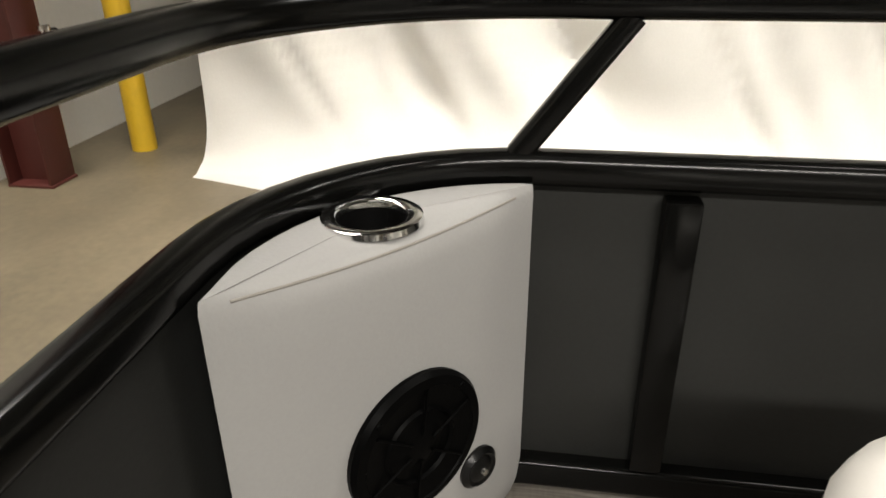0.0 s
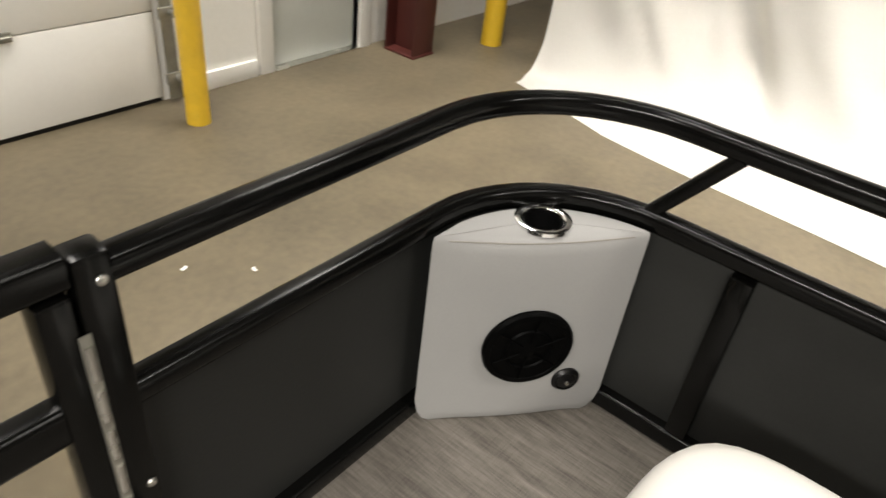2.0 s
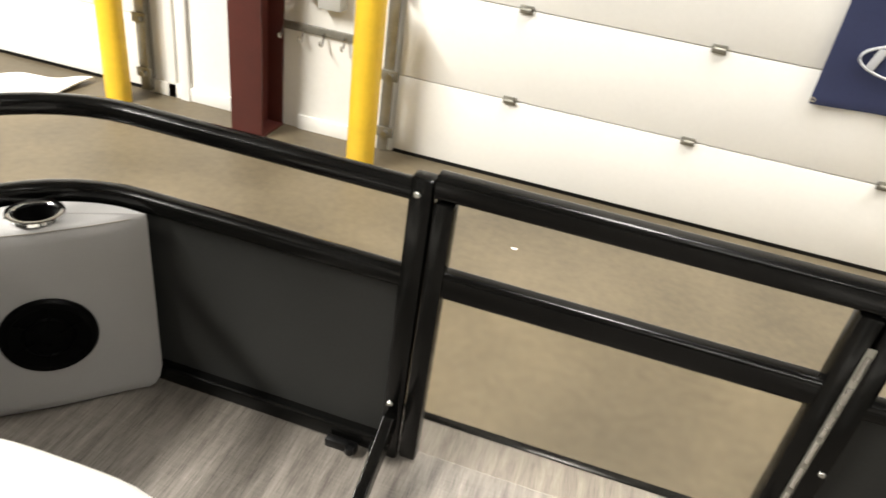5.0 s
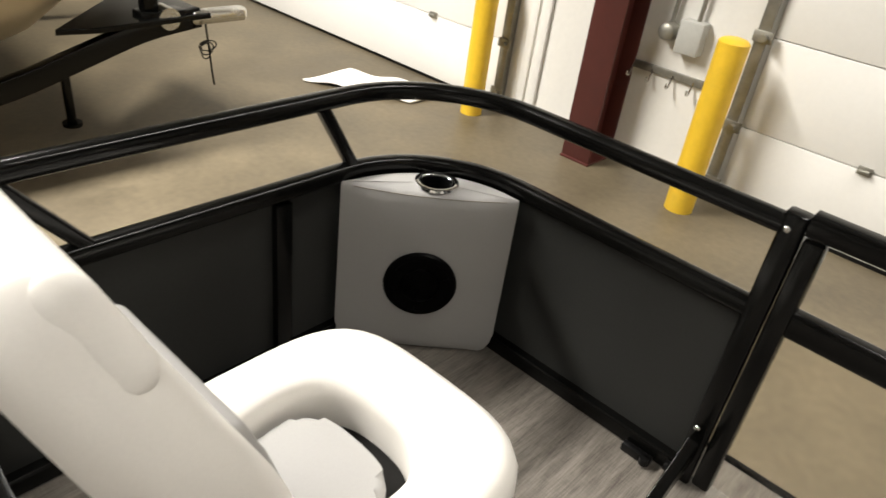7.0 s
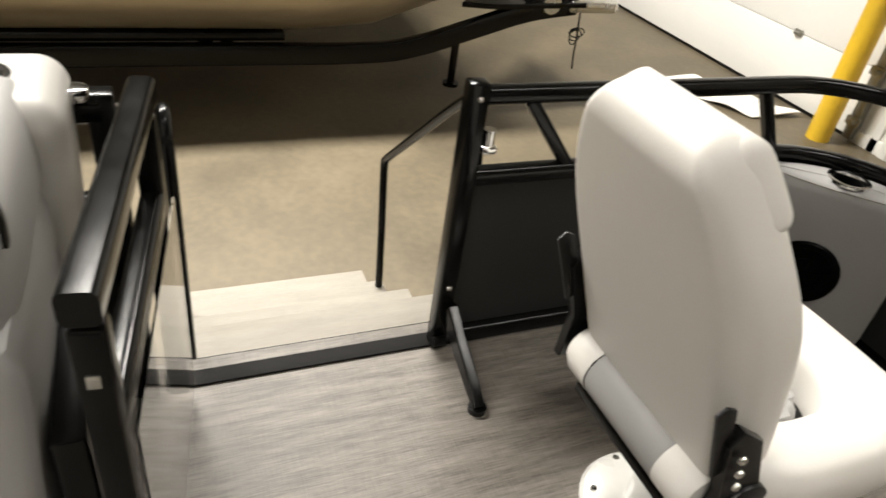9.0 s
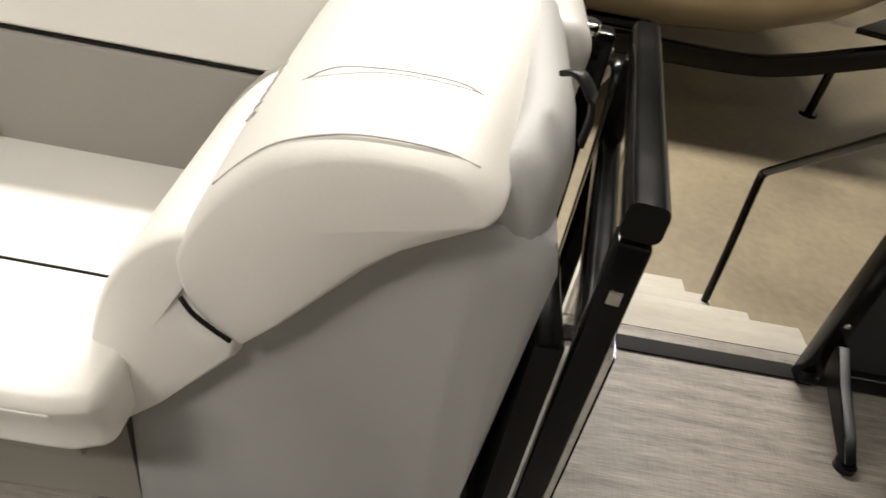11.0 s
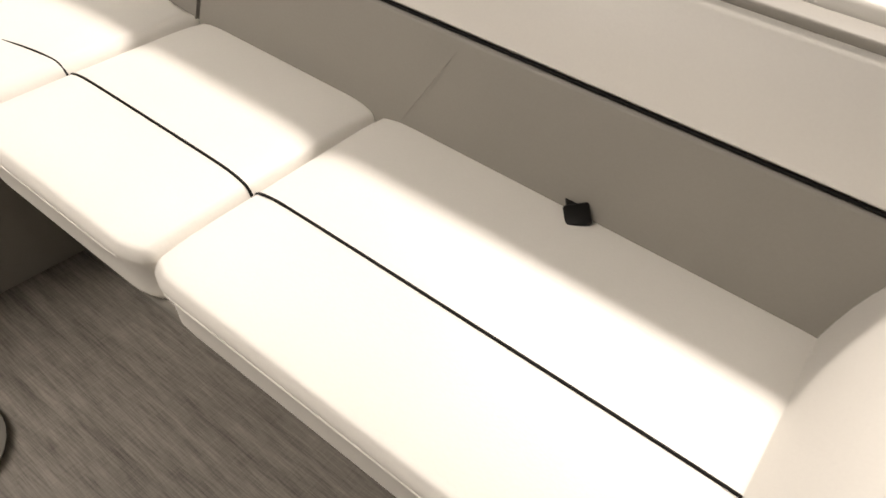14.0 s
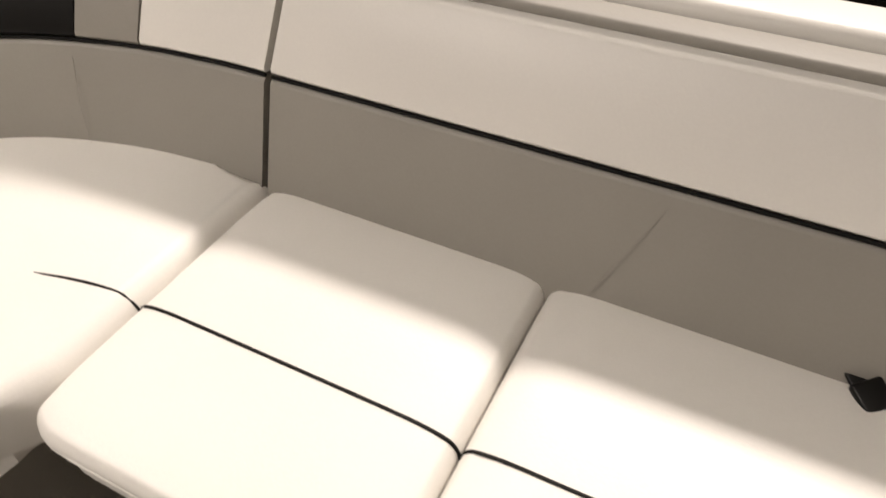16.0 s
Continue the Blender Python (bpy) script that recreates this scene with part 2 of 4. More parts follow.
def sweep(path, profile, closed=False):
    """Draws a closed profile (side, up) along a path."""
    bm = bmesh.new()
    pts = [Vector(p) for p in path]
    n = len(pts)
    rings = []
    for i, p in enumerate(pts):
        a = pts[i - 1] if (i > 0 or closed) else p
        b = pts[(i + 1) % n] if (i < n - 1 or closed) else p
        d = (b - a).normalized()
        up = Vector((0, 0, 1)) if abs(d.z) < 0.9 else Vector((0, 1, 0))
        side = d.cross(up).normalized()
        up = side.cross(d)
        stretch = 1.0
        if 0 < i < n - 1:
            c = (p - a).normalized().dot((b - p).normalized())
            stretch = 1 / max(0.5, math.sqrt(max(0.0, (1 + c) / 2)))
        rings.append([bm.verts.new(p + side * s * stretch + up * u) for s, u in profile])
    k = len(profile)
    for j in range(n if closed else n - 1):
        a, b = rings[j], rings[(j + 1) % n]
        for i in range(k):
            bm.faces.new((a[i], a[(i + 1) % k], b[(i + 1) % k], b[i]))
    if not closed:
        bm.faces.new(rings[0])
        bm.faces.new(rings[-1])
    return bm


def prism(poly, z0, z1, bevel=0.0, seg=3, only_top=False):
    bm = bmesh.new()
    lo = [bm.verts.new((x, y, z0)) for x, y in poly]
    hi = [bm.verts.new((x, y, z1)) for x, y in poly]
    n = len(poly)
    bm.faces.new(lo)
    bm.faces.new(hi)
    for i in range(n):
        bm.faces.new((lo[i], lo[(i + 1) % n], hi[(i + 1) % n], hi[i]))
    if bevel:
        rim = [e for e in bm.edges if e.verts[0].co.z == e.verts[1].co.z and (not only_top or e.verts[0].co.z == z1)]
        bmesh.ops.bevel(bm, geom=rim, offset=bevel, segments=seg, profile=0.5, affect="EDGES")
    return bm


def arc(cx, cy, r, a0, a1, n):
    return [(cx + r * math.cos(radians(a0 + (a1 - a0) * i / n)), cy + r * math.sin(radians(a0 + (a1 - a0) * i / n))) for i in range(n + 1)]


def smooth_path(pts, steps=6):
    """Catmull-Rom through the places."""
    p = [Vector(q) for q in pts]
    p = [p[0] * 2 - p[1]] + p + [p[-1] * 2 - p[-2]]
    out = []
    for i in range(1, len(p) - 2):
        for s in range(steps):
            t = s / steps
            out.append(0.5 * ((2 * p[i]) + (p[i + 1] - p[i - 1]) * t + (2 * p[i - 1] - 5 * p[i] + 4 * p[i + 1] - p[i + 2]) * t * t + (3 * p[i] - p[i - 1] - 3 * p[i + 1] + p[i + 2]) * t ** 3))
    return out + [p[-2]]


# ---- the hall ----
WY = 2.73  # inner face of the wall with the doors


def structure(name, bm, mat, label, category):
    return tagged(part(name, bm, mat, None), label, category, kind="structure")


structure("ground", box(-11, 7, -9, 3.2, F - 0.3, F, 0), CONCRETE, "worn tan concrete warehouse floor with stains and scuffs", "floor")
DOORS = ((-6.42, -3.05, 3.0), (-1.33, 1.99, 3.0), (2.72, 3.44, 2.04))
wall_bits, x = [], -11.0
for a, b, h in DOORS:
    wall_bits += [box(x, a, WY, WY + 0.2, F, 4.6, 0), box(a, b, WY, WY + 0.2, F + h, 4.6, 0)]
    x = b
wall_bits.append(box(x, 7, WY, WY + 0.2, F, 4.6, 0))
structure("wall_north", join(*wall_bits), WALL, "white lined warehouse wall with two overhead doors", "wall")
# Unseen walls and ceiling, coloured dark so little light bounces back as fill.
structure("wall_east", box(7, 7.2, -9, 3.2, F, 4.6, 0), DIMWALL, "plain unseen warehouse wall, dark to limit bounce light", "wall")
structure("wall_west", box(-11.2, -11, -9, 3.2, F, 4.6, 0), DIMWALL, "plain unseen warehouse wall, dark to limit bounce light", "wall")
structure("wall_south", box(-11.2, 7.2, -9.2, -9, F, 4.6, 0), DIMWALL, "plain unseen warehouse wall, dark to limit bounce light", "wall")
structure("ceiling", box(-11.2, 7.2, -9.2, 3.2, 4.6, 4.8, 0), CEIL, "unseen warehouse ceiling, dark to limit bounce light", "ceiling")
structure("baseboard", join(box(-3.0, -2.35, WY - 0.02, WY, F, F + 0.09), box(-1.95, -1.42, WY - 0.02, WY, F, F + 0.09), box(2.1, 2.6, WY - 0.03, WY, F, F + 0.1)), WALL, "low white kick board along the wall", "baseboard")


def hinge(parent, x, z):
    bm = join(box(x - 0.036, x + 0.036, WY - 0.024, WY - 0.012, z - 0.022, z + 0.022, 0.004), cyl(0.011, 0.05, 12, at=(x, WY - 0.034, z), turn=Matrix.Rotation(radians(90), 4, "Y")))
    part("hinge", bm, GALV, parent, "small dull steel door hinge")


def overhead_door(x0, x1, hinges, rows):
    d = thing("overhead_door", "white sectional overhead garage door with steel hinges", "garage door", ((x0 + x1) / 2, WY + 0.03, F), group="garage doors")
    inv = Matrix.Translation((-(x0 + x1) / 2, -(WY + 0.03), -F))
    z = F + 0.025
    tops = [-0.14, 0.35, 0.84, 1.33, 1.82, F + 3.0]
    for top in tops:
        p = part("door_section", box(x0 + 0.004, x1 - 0.004, WY - 0.01, WY + 0.04, z, top - 0.004, 0.004), DOORPAINT, d)
        p.matrix_parent_inverse = inv
        z = top + 0.001
    seal = part("bottom_seal", box(x0 + 0.01, x1 - 0.01, WY - 0.005, WY + 0.03, F, F + 0.024, 0.004), PLASTIC, d, "black rubber bottom seal")
    seal.matrix_parent_inverse = inv
    for zz in (-0.14, 0.35, 0.84):
        for hx in hinges:
            before = set(d.children)
            hinge(d, hx, zz)
            for c in set(d.children) - before:
                c.matrix_parent_inverse = inv
    return d


overhead_door(-1.33, 1.99, (-0.67, 0.305, 1.28), 3)
overhead_door(-6.42, -3.05, (-3.72, -4.62, -5.5), 3)


def door_track(x, side):
    t = thing("door_track", "dull galvanised vertical door track with roller brackets", "door track", (x, WY, F), group="door tracks")
    part("angle", join(box(-0.03, 0.03, -0.06, -0.052, 0.02, 3.0, 0.001), box(side * 0.03 - 0.004, side * 0.03 + 0.004, -0.06, 0, 0.02, 3.0, 0.001)), GALV, t)
    for z in (0.14, 0.48, 0.97, 1.46):
        part("bracket", join(box(-0.045, 0.06, -0.075, -0.06, z - 0.03, z + 0.03, 0.004), cyl(0.018, 0.05, 12, at=(0.02, -0.085, z), turn=Matrix.Rotation(radians(90), 4, "X"))), GALV, t)


for tx, sd in ((-1.37, -1), (2.03, 1), (-3.0, 1)):
    door_track(tx, sd)

pd = thing("service_door", "closed pale grey-green steel door in a white frame", "door", (3.08, WY, F))
part("slab", box(-0.345, 0.345, 0.03, 0.075, 0.01, 2.03, 0.004), SLAB, pd)
part("frame", join(box(-0.46, -0.36, -0.03, 0.1, 0, 2.12, 0.005), box(0.36, 0.46, -0.03, 0.1, 0, 2.12, 0.005), box(-0.36, 0.36, -0.03, 0.1, 2.04, 2.12, 0.005)), DOORPAINT, pd, "white door frame")
part("threshold", box(-0.36, 0.36, -0.03, 0.09, 0, 0.009, 0.002), STEEL, pd, "bright metal threshold")
part("door_handle", join(cyl(0.026, 0.02, 20, at=(-0.29, 0.02, 0.9), turn=Matrix.Rotation(radians(90), 4, "X")), box(-0.3, -0.18, -0.04, -0.02, 0.89, 0.91, 0.006), cyl(0.009, 0.06, 12, at=(-0.29, -0.005, 0.9), turn=Matrix.Rotation(radians(90), 4, "X"))), STEEL, pd, "brushed lever handle")


def bollard(x, y, r=0.08, h=0.97):
    b = thing("bollard", "scuffed yellow painted steel bollard beside a garage door", "bollard", (x, y, F), group="bollards")
    part("post", lathe([(0.0, 0), (r, 0), (r, h - 0.03), (0.0, h - 0.03)], 32), YELLOW, b)
    part("cap", lathe([(0.0, h - 0.03), (r + 0.0005, h - 0.03), (r, h - 0.018), (r * 0.82, h - 0.004), (r * 0.47, h + 0.004), (0.0, h + 0.007)], 32), YELLOW, b)


for bx, by, br in ((-1.42, 2.45, 0.08), (1.985, 2.4, 0.06), (-3.05, 2.48, 0.075), (4.315, 2.24, 0.075)):
    bollard(bx, by, br)


def steel_column(x, y):
    """A tapered frame column: the web grows deeper as it rises."""
    c = thing("steel_column", "dark red oxide painted steel H-beam column", "column", (x, y, F), group="steel columns")

    def taper(bm):
        for v in bm.verts:
            if v.co.y < 0:
                v.co.y -= 0.012 * v.co.z
            v.co.x *= 1 + 0.03 * v.co.z
        return bm

    part("flange", taper(box(-0.1, 0.1, -0.13, -0.115, 0.015, 5.2, 0.002)), OXIDE, c)
    part("flange", taper(box(-0.1, 0.1, 0.115, 0.13, 0.015, 5.2, 0.002)), OXIDE, c)
    part("web", taper(box(-0.006, 0.006, -0.115, 0.115, 0.015, 5.2, 0)), OXIDE, c)
    part("base_plate", box(-0.105, 0.105, -0.14, 0.13, 0, 0.015, 0.003), OXIDE, c)


steel_column(-2.15, 2.585)
steel_column(3.68, 2.48)

ex = thing("fire_extinguisher", "small red fire extinguisher hanging on the column", "fire extinguisher", (3.76, 2.29, 0.08))
part("cylinder", lathe([(0, -0.16), (0.04, -0.16), (0.046, -0.145), (0.046, 0.01), (0.034, 0.05), (0.018, 0.07), (0, 0.07)]), RED, ex)
part("valve", join(cyl(0.016, 0.05, 12, at=(0, 0, 0.09)), box(-0.06, 0.02, -0.008, 0.008, 0.1, 0.125, 0.003)), STEEL, ex, "metal valve and lever")
part("hose", sweep(smooth_path([(0.02, 0, 0.1), (0.08, 0, 0.08), (0.085, 0, -0.05), (0.065, 0, -0.12)]), ring(0.008, 8)), PLASTIC, ex, "black rubber hose")
part("hanger", box(-0.02, 0.02, 0.04, 0.066, -0.1, 0.06, 0.002), STEEL, ex)

bn = thing("banner", "navy cloth banner with a pale emblem hung on the garage door", "banner", (1.23, WY - 0.035, 0.2))
bn_mesh = rbox(0.9, 0.006, 0.72, 0.002, (24, 1, 16), 1, lambda c: Vector((c.x, c.y + 0.006 * math.sin(c.x * 14 + c.z * 5), c.z + 0.36 + 0.008 * math.cos(c.x * 7))))
part("cloth", bn_mesh, NAVY, bn)
part("emblem", place_bm(sweep([(0.27 * math.cos(a), 0, 0.085 * math.sin(a)) for a in [2 * math.pi * i / 40 for i in range(40)]], ring(0.007, 6), True), pose(-0.05, -0.014, 0.25)), PALE, bn, "pale oval emblem outline")
for i, (ax, w, h) in enumerate(((-0.2, 0.07, 0.1), (-0.11, 0.05, 0.07), (-0.04, 0.05, 0.07), (0.03, 0.05, 0.07), (0.1, 0.05, 0.07), (0.18, 0.07, 0.1))):
    part("print_bar", rbox(w * 0.6, 0.006, h, 0.003, (1, 1, 1), 2, lambda c, q=ax: Vector((c.x + q - 0.05 + c.z * 0.3, c.y - 0.016, c.z + 0.25))), PALE, bn, "pale printed stroke")
for gx in (-0.44, 0.44):
    part("grommet", place_bm(lathe([(0.006, 0), (0.014, 0), (0.014, 0.004), (0.006, 0.004)], 16), pose(gx, -0.012, 0.015, 90)), CHROME, bn, "brass grommet")

hk = thing("hook_rail", "grey steel rail with four coat hooks on the wall", "hook rail", (-1.85, WY, 0.0))
part("rail", box(-0.24, 0.24, -0.02, 0, -0.02, 0.025, 0.003), GALV, hk)
for hx in (-0.2, -0.07, 0.06, 0.19):
    part("hook", sweep(smooth_path([(hx, -0.02, 0), (hx, -0.035, -0.03), (hx, -0.05, -0.065), (hx, -0.075, -0.06), (hx, -0.08, -0.035)]), ring(0.006, 8)), STEEL, hk)

eb = thing("electrical_box", "grey wall switch box with conduits running up", "electrical box", (-1.79, WY, 0.24))
part("box", box(-0.02, 0.12, -0.09, 0, -0.09, 0.09, 0.008), BOXGREY, eb)
part("socket", place_bm(lathe([(0, 0), (0.05, 0), (0.055, 0.02), (0.045, 0.09), (0.03, 0.1), (0, 0.1)], 20), pose(-0.09, 0, 0.0, 90)), GALV, eb, "round grey power socket")
for cx in (-0.09, 0.06):
    part("conduit", sweep([(cx, -0.035, 0.05), (cx + 0.01, -0.03, 0.6), (cx + 0.02, -0.03, 3.6)], ring(0.013, 10)), GALV, eb)
sw = thing("wall_switch", "small grey wall switch beside the column", "switch", (-2.38, WY, 0.42))
part("plate", box(-0.04, 0.04, -0.05, 0, -0.06, 0.06, 0.006), BOXGREY, sw)
part("toggle", box(-0.012, 0.012, -0.065, -0.05, -0.02, 0.02, 0.004), PLASTIC, sw)
structure("trim", join(box(-2.76, -2.7, WY - 0.03, WY, F, 2.0), box(-2.86, -2.8, WY - 0.02, WY, F, 2.0)), DOORPAINT, "narrow white vertical wall trim", "trim")


# white studio backdrop that sweeps down from the wall and out over the floor
def backdrop():
    bm = bmesh.new()
    ys = [1.68 - i * 0.035 for i in range(225)]
    prof = [(0.0, 0.004), (0.15, 0.008), (0.3, 0.02), (0.45, 0.07), (0.6, 0.17), (0.72, 0.3), (0.83, 0.5), (0.93, 0.8), (1.0, 1.1), (1.08, 1.6), (1.14, 2.2), (1.19, 3.0), (1.22, 4.0)]
    fine = smooth_path([(a, 0, b) for a, b in prof], 4)
    rows = []
    for y in ys:
        base = 3.505 + 0.105 * y + 0.19 * max(0.0, y - 0.9) - 0.012 * math.sin(y * 3.2)
        pull = max(0.0, (y - 0.75) / 1.0)
        row = []
        for p in fine:
            u = y - 0.55 * p.z + 0.25 * noise.noise(Vector((y * 0.9, p.z * 0.8, 7.7)))
            ridge = 1 - abs(math.sin(u * 4.1))
            fold = 0.10 * math.sin(u * 5.0 + 0.8 * math.sin(u * 1.7)) + 0.085 * ridge * ridge + 0.028 * math.sin(u * 14.0 + 2.0 * math.sin(u * 3.1))
            amt = min(1.0, max(0.0, (p.z - 0.02) / 0.55))
            reach = p.x * (1 - 0.72 * pull) + 0.05 * noise.noise(Vector((y * 1.3, p.z, 3.1))) * amt
            lift = 0.014 * max(0.0, math.sin(y * 3.1 + p.x * 9)) ** 3 * (1 - amt) * min(1, p.x * 6)
            row.append(bm.verts.new((base + reach + fold * amt, y + 0.04 * amt * math.sin(p.z * 3), F + p.z + lift)))
        rows.append(row)
    for a, b in zip(rows, rows[1:]):
        for i in range(len(a) - 1):
            bm.faces.new((a[i], a[i + 1], b[i + 1], b[i]))
    bmesh.ops.solidify(bm, geom=bm.faces[:], thickness=0.003)
    return bm


bd = tagged(part("photo_backdrop", backdrop(), CLOTH, None), "white cloth photo backdrop draped in soft folds onto the floor", "backdrop cloth")

fs = rbox(0.78, 0.42, 0.012, 0.004, (20, 10, 1), 1, lambda c: Vector((c.x + 0.25 * c.y, c.y + 0.3 * c.x, c.z + 0.01 + 0.012 * (1 + math.sin(c.x * 17 + c.y * 9)))))
sheet = tagged(part("floor_sheet", fs, CLOTH, None), "crumpled white plastic sheet lying on the concrete", "plastic sheet")
sheet.matrix_world = pose(-3.72, 2.22, F + 0.002, 0, 0, 12)


# litter on the concrete
for px, py, turn, size in ((1.23, 1.39, 20, 0.028), (1.416, 1.213, 75, 0.026), (-0.395, 1.975, 10, 0.03)):
    sc = rbox(size, size * 0.55, 0.003, 0.001, (3, 2, 1), 1, lambda q, k=size: Vector((q.x, q.y, q.z + 0.0035 + 0.25 * q.x * q.x / k)))
    scrap = tagged(part("paper_scrap", sc, CLOTH, None), "small white paper scrap lying on the concrete", "paper scrap", group="paper scraps")
    scrap.matrix_world = pose(px, py, F, 0, 0, turn)


# ---- the second boat on its trailer ----
ob2 = thing("trailered_pontoon_boat", "champagne pontoon boat standing on a black trailer", "boat", (-4.9, -2.6, F))
for tx in (0.95, -0.95):
    prof = [(0, 3.02), (0.06, 3.0), (0.16, 2.86), (0.25, 2.6), (0.31, 2.2), (0.32, 1.8), (0.32, -3.6), (0.3, -3.64), (0, -3.64)]
    tube = place_bm(lathe(prof, 40), pose(tx, 0.0, 0.75, -90))
    for v in tube.verts:
        if v.co.y > 1.8:
            v.co.z += (v.co.y - 1.8) ** 2 * 0.16
    part("pontoon_tube", tube, HULL, ob2, "champagne metallic pontoon tube")
part("deck", box(-1.27, 1.27, -3.8, 2.9, 1.065, 1.145, 0.01), HULL, ob2)
tr = thing("boat_trailer", "black steel boat trailer with tongue jack and wiring", "trailer", (-4.9, -2.6, F))
for tx in (1.14, -1.14):
    sgn = 1 if tx > 0 else -1
    path = [(tx, -3.6, 0.345), (tx, 1.0, 0.345), (tx, 2.1, 0.345), (tx, 2.45, 0.385), (tx - sgn * 0.02, 2.8, 0.48), (tx - sgn * 0.05, 3.15, 0.57), (tx - sgn * 0.1, 3.5, 0.6)]
    part("side_beam", sweep(smooth_path(path, 4), round_rect(0.06, 0.11, 0.008)), BLACK, tr)
    part("upper_bunk", box(tx - 0.16, tx - 0.02, -3.6, 1.7, 0.405, 0.45, 0.006), BLACK, tr)
    for py in (-2.6, -1.2, 0.2, 1.4):
        part("bunk_post", box(tx - 0.05, tx - 0.01, py - 0.03, py + 0.03, 0.345, 0.405, 0.004), BLACK, tr)
for cy in (-2.8, -0.6, 1.3):
    part("cross_member", box(-1.11, 1.11, cy - 0.03, cy + 0.03, 0.32, 0.4, 0.004), BLACK, tr)
part("tongue_plate", prism([(0.3, 3.5), (1.12, 2.7), (1.16, 2.9), (1.1, 3.55)], 0.6, 0.63, 0.003), BLACK, tr)
part("jack_leg", cyl(0.024, 0.36, 16, at=(1.0, 2.75, 0.27)), BLACK, tr)
part("jack_foot", cyl(0.05, 0.02, 16, at=(1.0, 2.75, 0.09)), BLACK, tr)
part("winch_post", join(box(1.0, 1.07, 3.18, 3.26, 0.58, 1.0, 0.004), box(0.98, 1.1, 3.15, 3.4, 0.55, 0.66, 0.006)), BLACK, tr)
part("winch", cyl(0.06, 0.12, 20, at=(1.05, 3.3, 0.62), turn=Matrix.Rotation(radians(90), 4, "Y")), STEEL, tr, "dull metal coupler and winch")
part("coupler", rbox(0.09, 0.36, 0.08, 0.03, (1, 3, 1), 2, lambda c: c + Vector((1.05, 3.62, 0.6))), STEEL, tr, "dull metal ball coupler")
for k in range(3):
    coil = [(1.12 + 0.012 * (k - 1), 3.5 + (0.03 + 0.012 * k) * math.cos(a + k), 0.42 + 0.02 * k + (0.045 - 0.008 * k) * math.sin(a + k)) for a in [2 * math.pi * i / 24 for i in range(24)]]
    part("cable_coil", sweep(coil, ring(0.004, 6), True), PLASTIC, tr, "coiled black trailer cable")
part("hanging_cable", sweep(smooth_path([(1.12, 3.5, 0.58), (1.115, 3.52, 0.4), (1.11, 3.53, 0.3), (1.12, 3.535, 0.22)]), ring(0.006, 8)), PLASTIC, tr, "black trailer plug on a hanging cable")
for wx in (1.02, -1.02):
    for wy in (-1.9, -1.2):
        w = part("wheel", place_bm(lathe([(0.1, -0.09), (0.24, -0.1), (0.27, -0.08), (0.28, 0), (0.27, 0.08), (0.24, 0.1), (0.1, 0.09)], 32), pose(wx * 0.55, wy, 0.28, 0, 90)), PLASTIC, tr, "black trailer tyre")

# ---- the boat: deck and fences ----
HW, R = 1.18, 0.27
Z_TOP, Z_MID, Z_BOT = 0.613, 0.442, 0.022


deck_poly = [(-1.25, -5.4), (1.25, -5.4), (1.25, -0.12)] + arc(0.99, -0.13, 0.26, 0, 90, 6) + arc(-0.99, -0.13, 0.26, 90, 180, 6)
structure("deck_floor", prism(deck_poly, -0.006, 0.0), DECK, "grey-brown woven vinyl deck with wood-like streaks", "deck")
structure("deck_edge", prism([(x * 1.008, y * 1.0 + (0.006 if y > -1 else 0)) for x, y in deck_poly], -0.12, -0.007), BLACK, "black deck edge moulding", "deck edge")
tagged(part("bow_sill", box(-0.9, 0.9, 0.116, 0.136, -0.03, 0.005, 0.002), BLACK, None), "black moulding along the bow edge of the deck", "deck trim", kind="structure")
tagged(part("gate_threshold", box(-1.213, -1.17, -1.63, -1.05, 0.0005, 0.006, 0.002), RUBBER, None), "flat black sill across the boarding gate", "threshold", kind="structure")


def rail_path(sx, y_end, z, off=0.0):
    """From the bow gate's post out to the side, round the corner and aft."""
    w, r = HW + off, R + off
    pts = [(sx * 0.365, off, z)] + [(sx * 0.6, off, z)] + [(sx * x, y, z) for x, y in arc(w - r, off - r, r, 90, 0, 10)] + [(sx * w, y_end, z)]
    return pts


def bolt(parent, m):
    part("bolt", place_bm(lathe([(0, 0.0045), (0.004, 0.0042), (0.006, 0.0025), (0.0068, 0.0)], 14), m), STEEL, parent, "bright bolt head")


def gate_post(parent, x, y, inward, hinge_side=0):
    part("post", box(x - 0.02, x + 0.02, y - 0.019, y + 0.019, 0.0, 0.641, 0.006), BLACK, parent)


def foot_brace(parent, m):
    poly = [(0.0, 0.13), (0.0, 0.075), (0.06, 0.06), (0.16, 0.022), (0.205, 0.004), (0.21, 0.02), (0.17, 0.05), (0.08, 0.095), (0.02, 0.135)]
    bm = place_bm(prism(poly, -0.012, 0.012, 0.003), m @ pose(0, 0, 0, 90))
    part("foot_brace", bm, BLACK, parent)
    part("brace_pad", place_bm(cyl(0.02, 0.012, 16, at=(0.2, 0, 0.006)), m), PLASTIC, parent, "black rubber foot pad")
    part("brace_knob", place_bm(cyl(0.012, 0.03, 12, at=(0.012, -0.018, 0.03), turn=Matrix.Rotation(radians(90), 4, "X")), m), PLASTIC, parent)


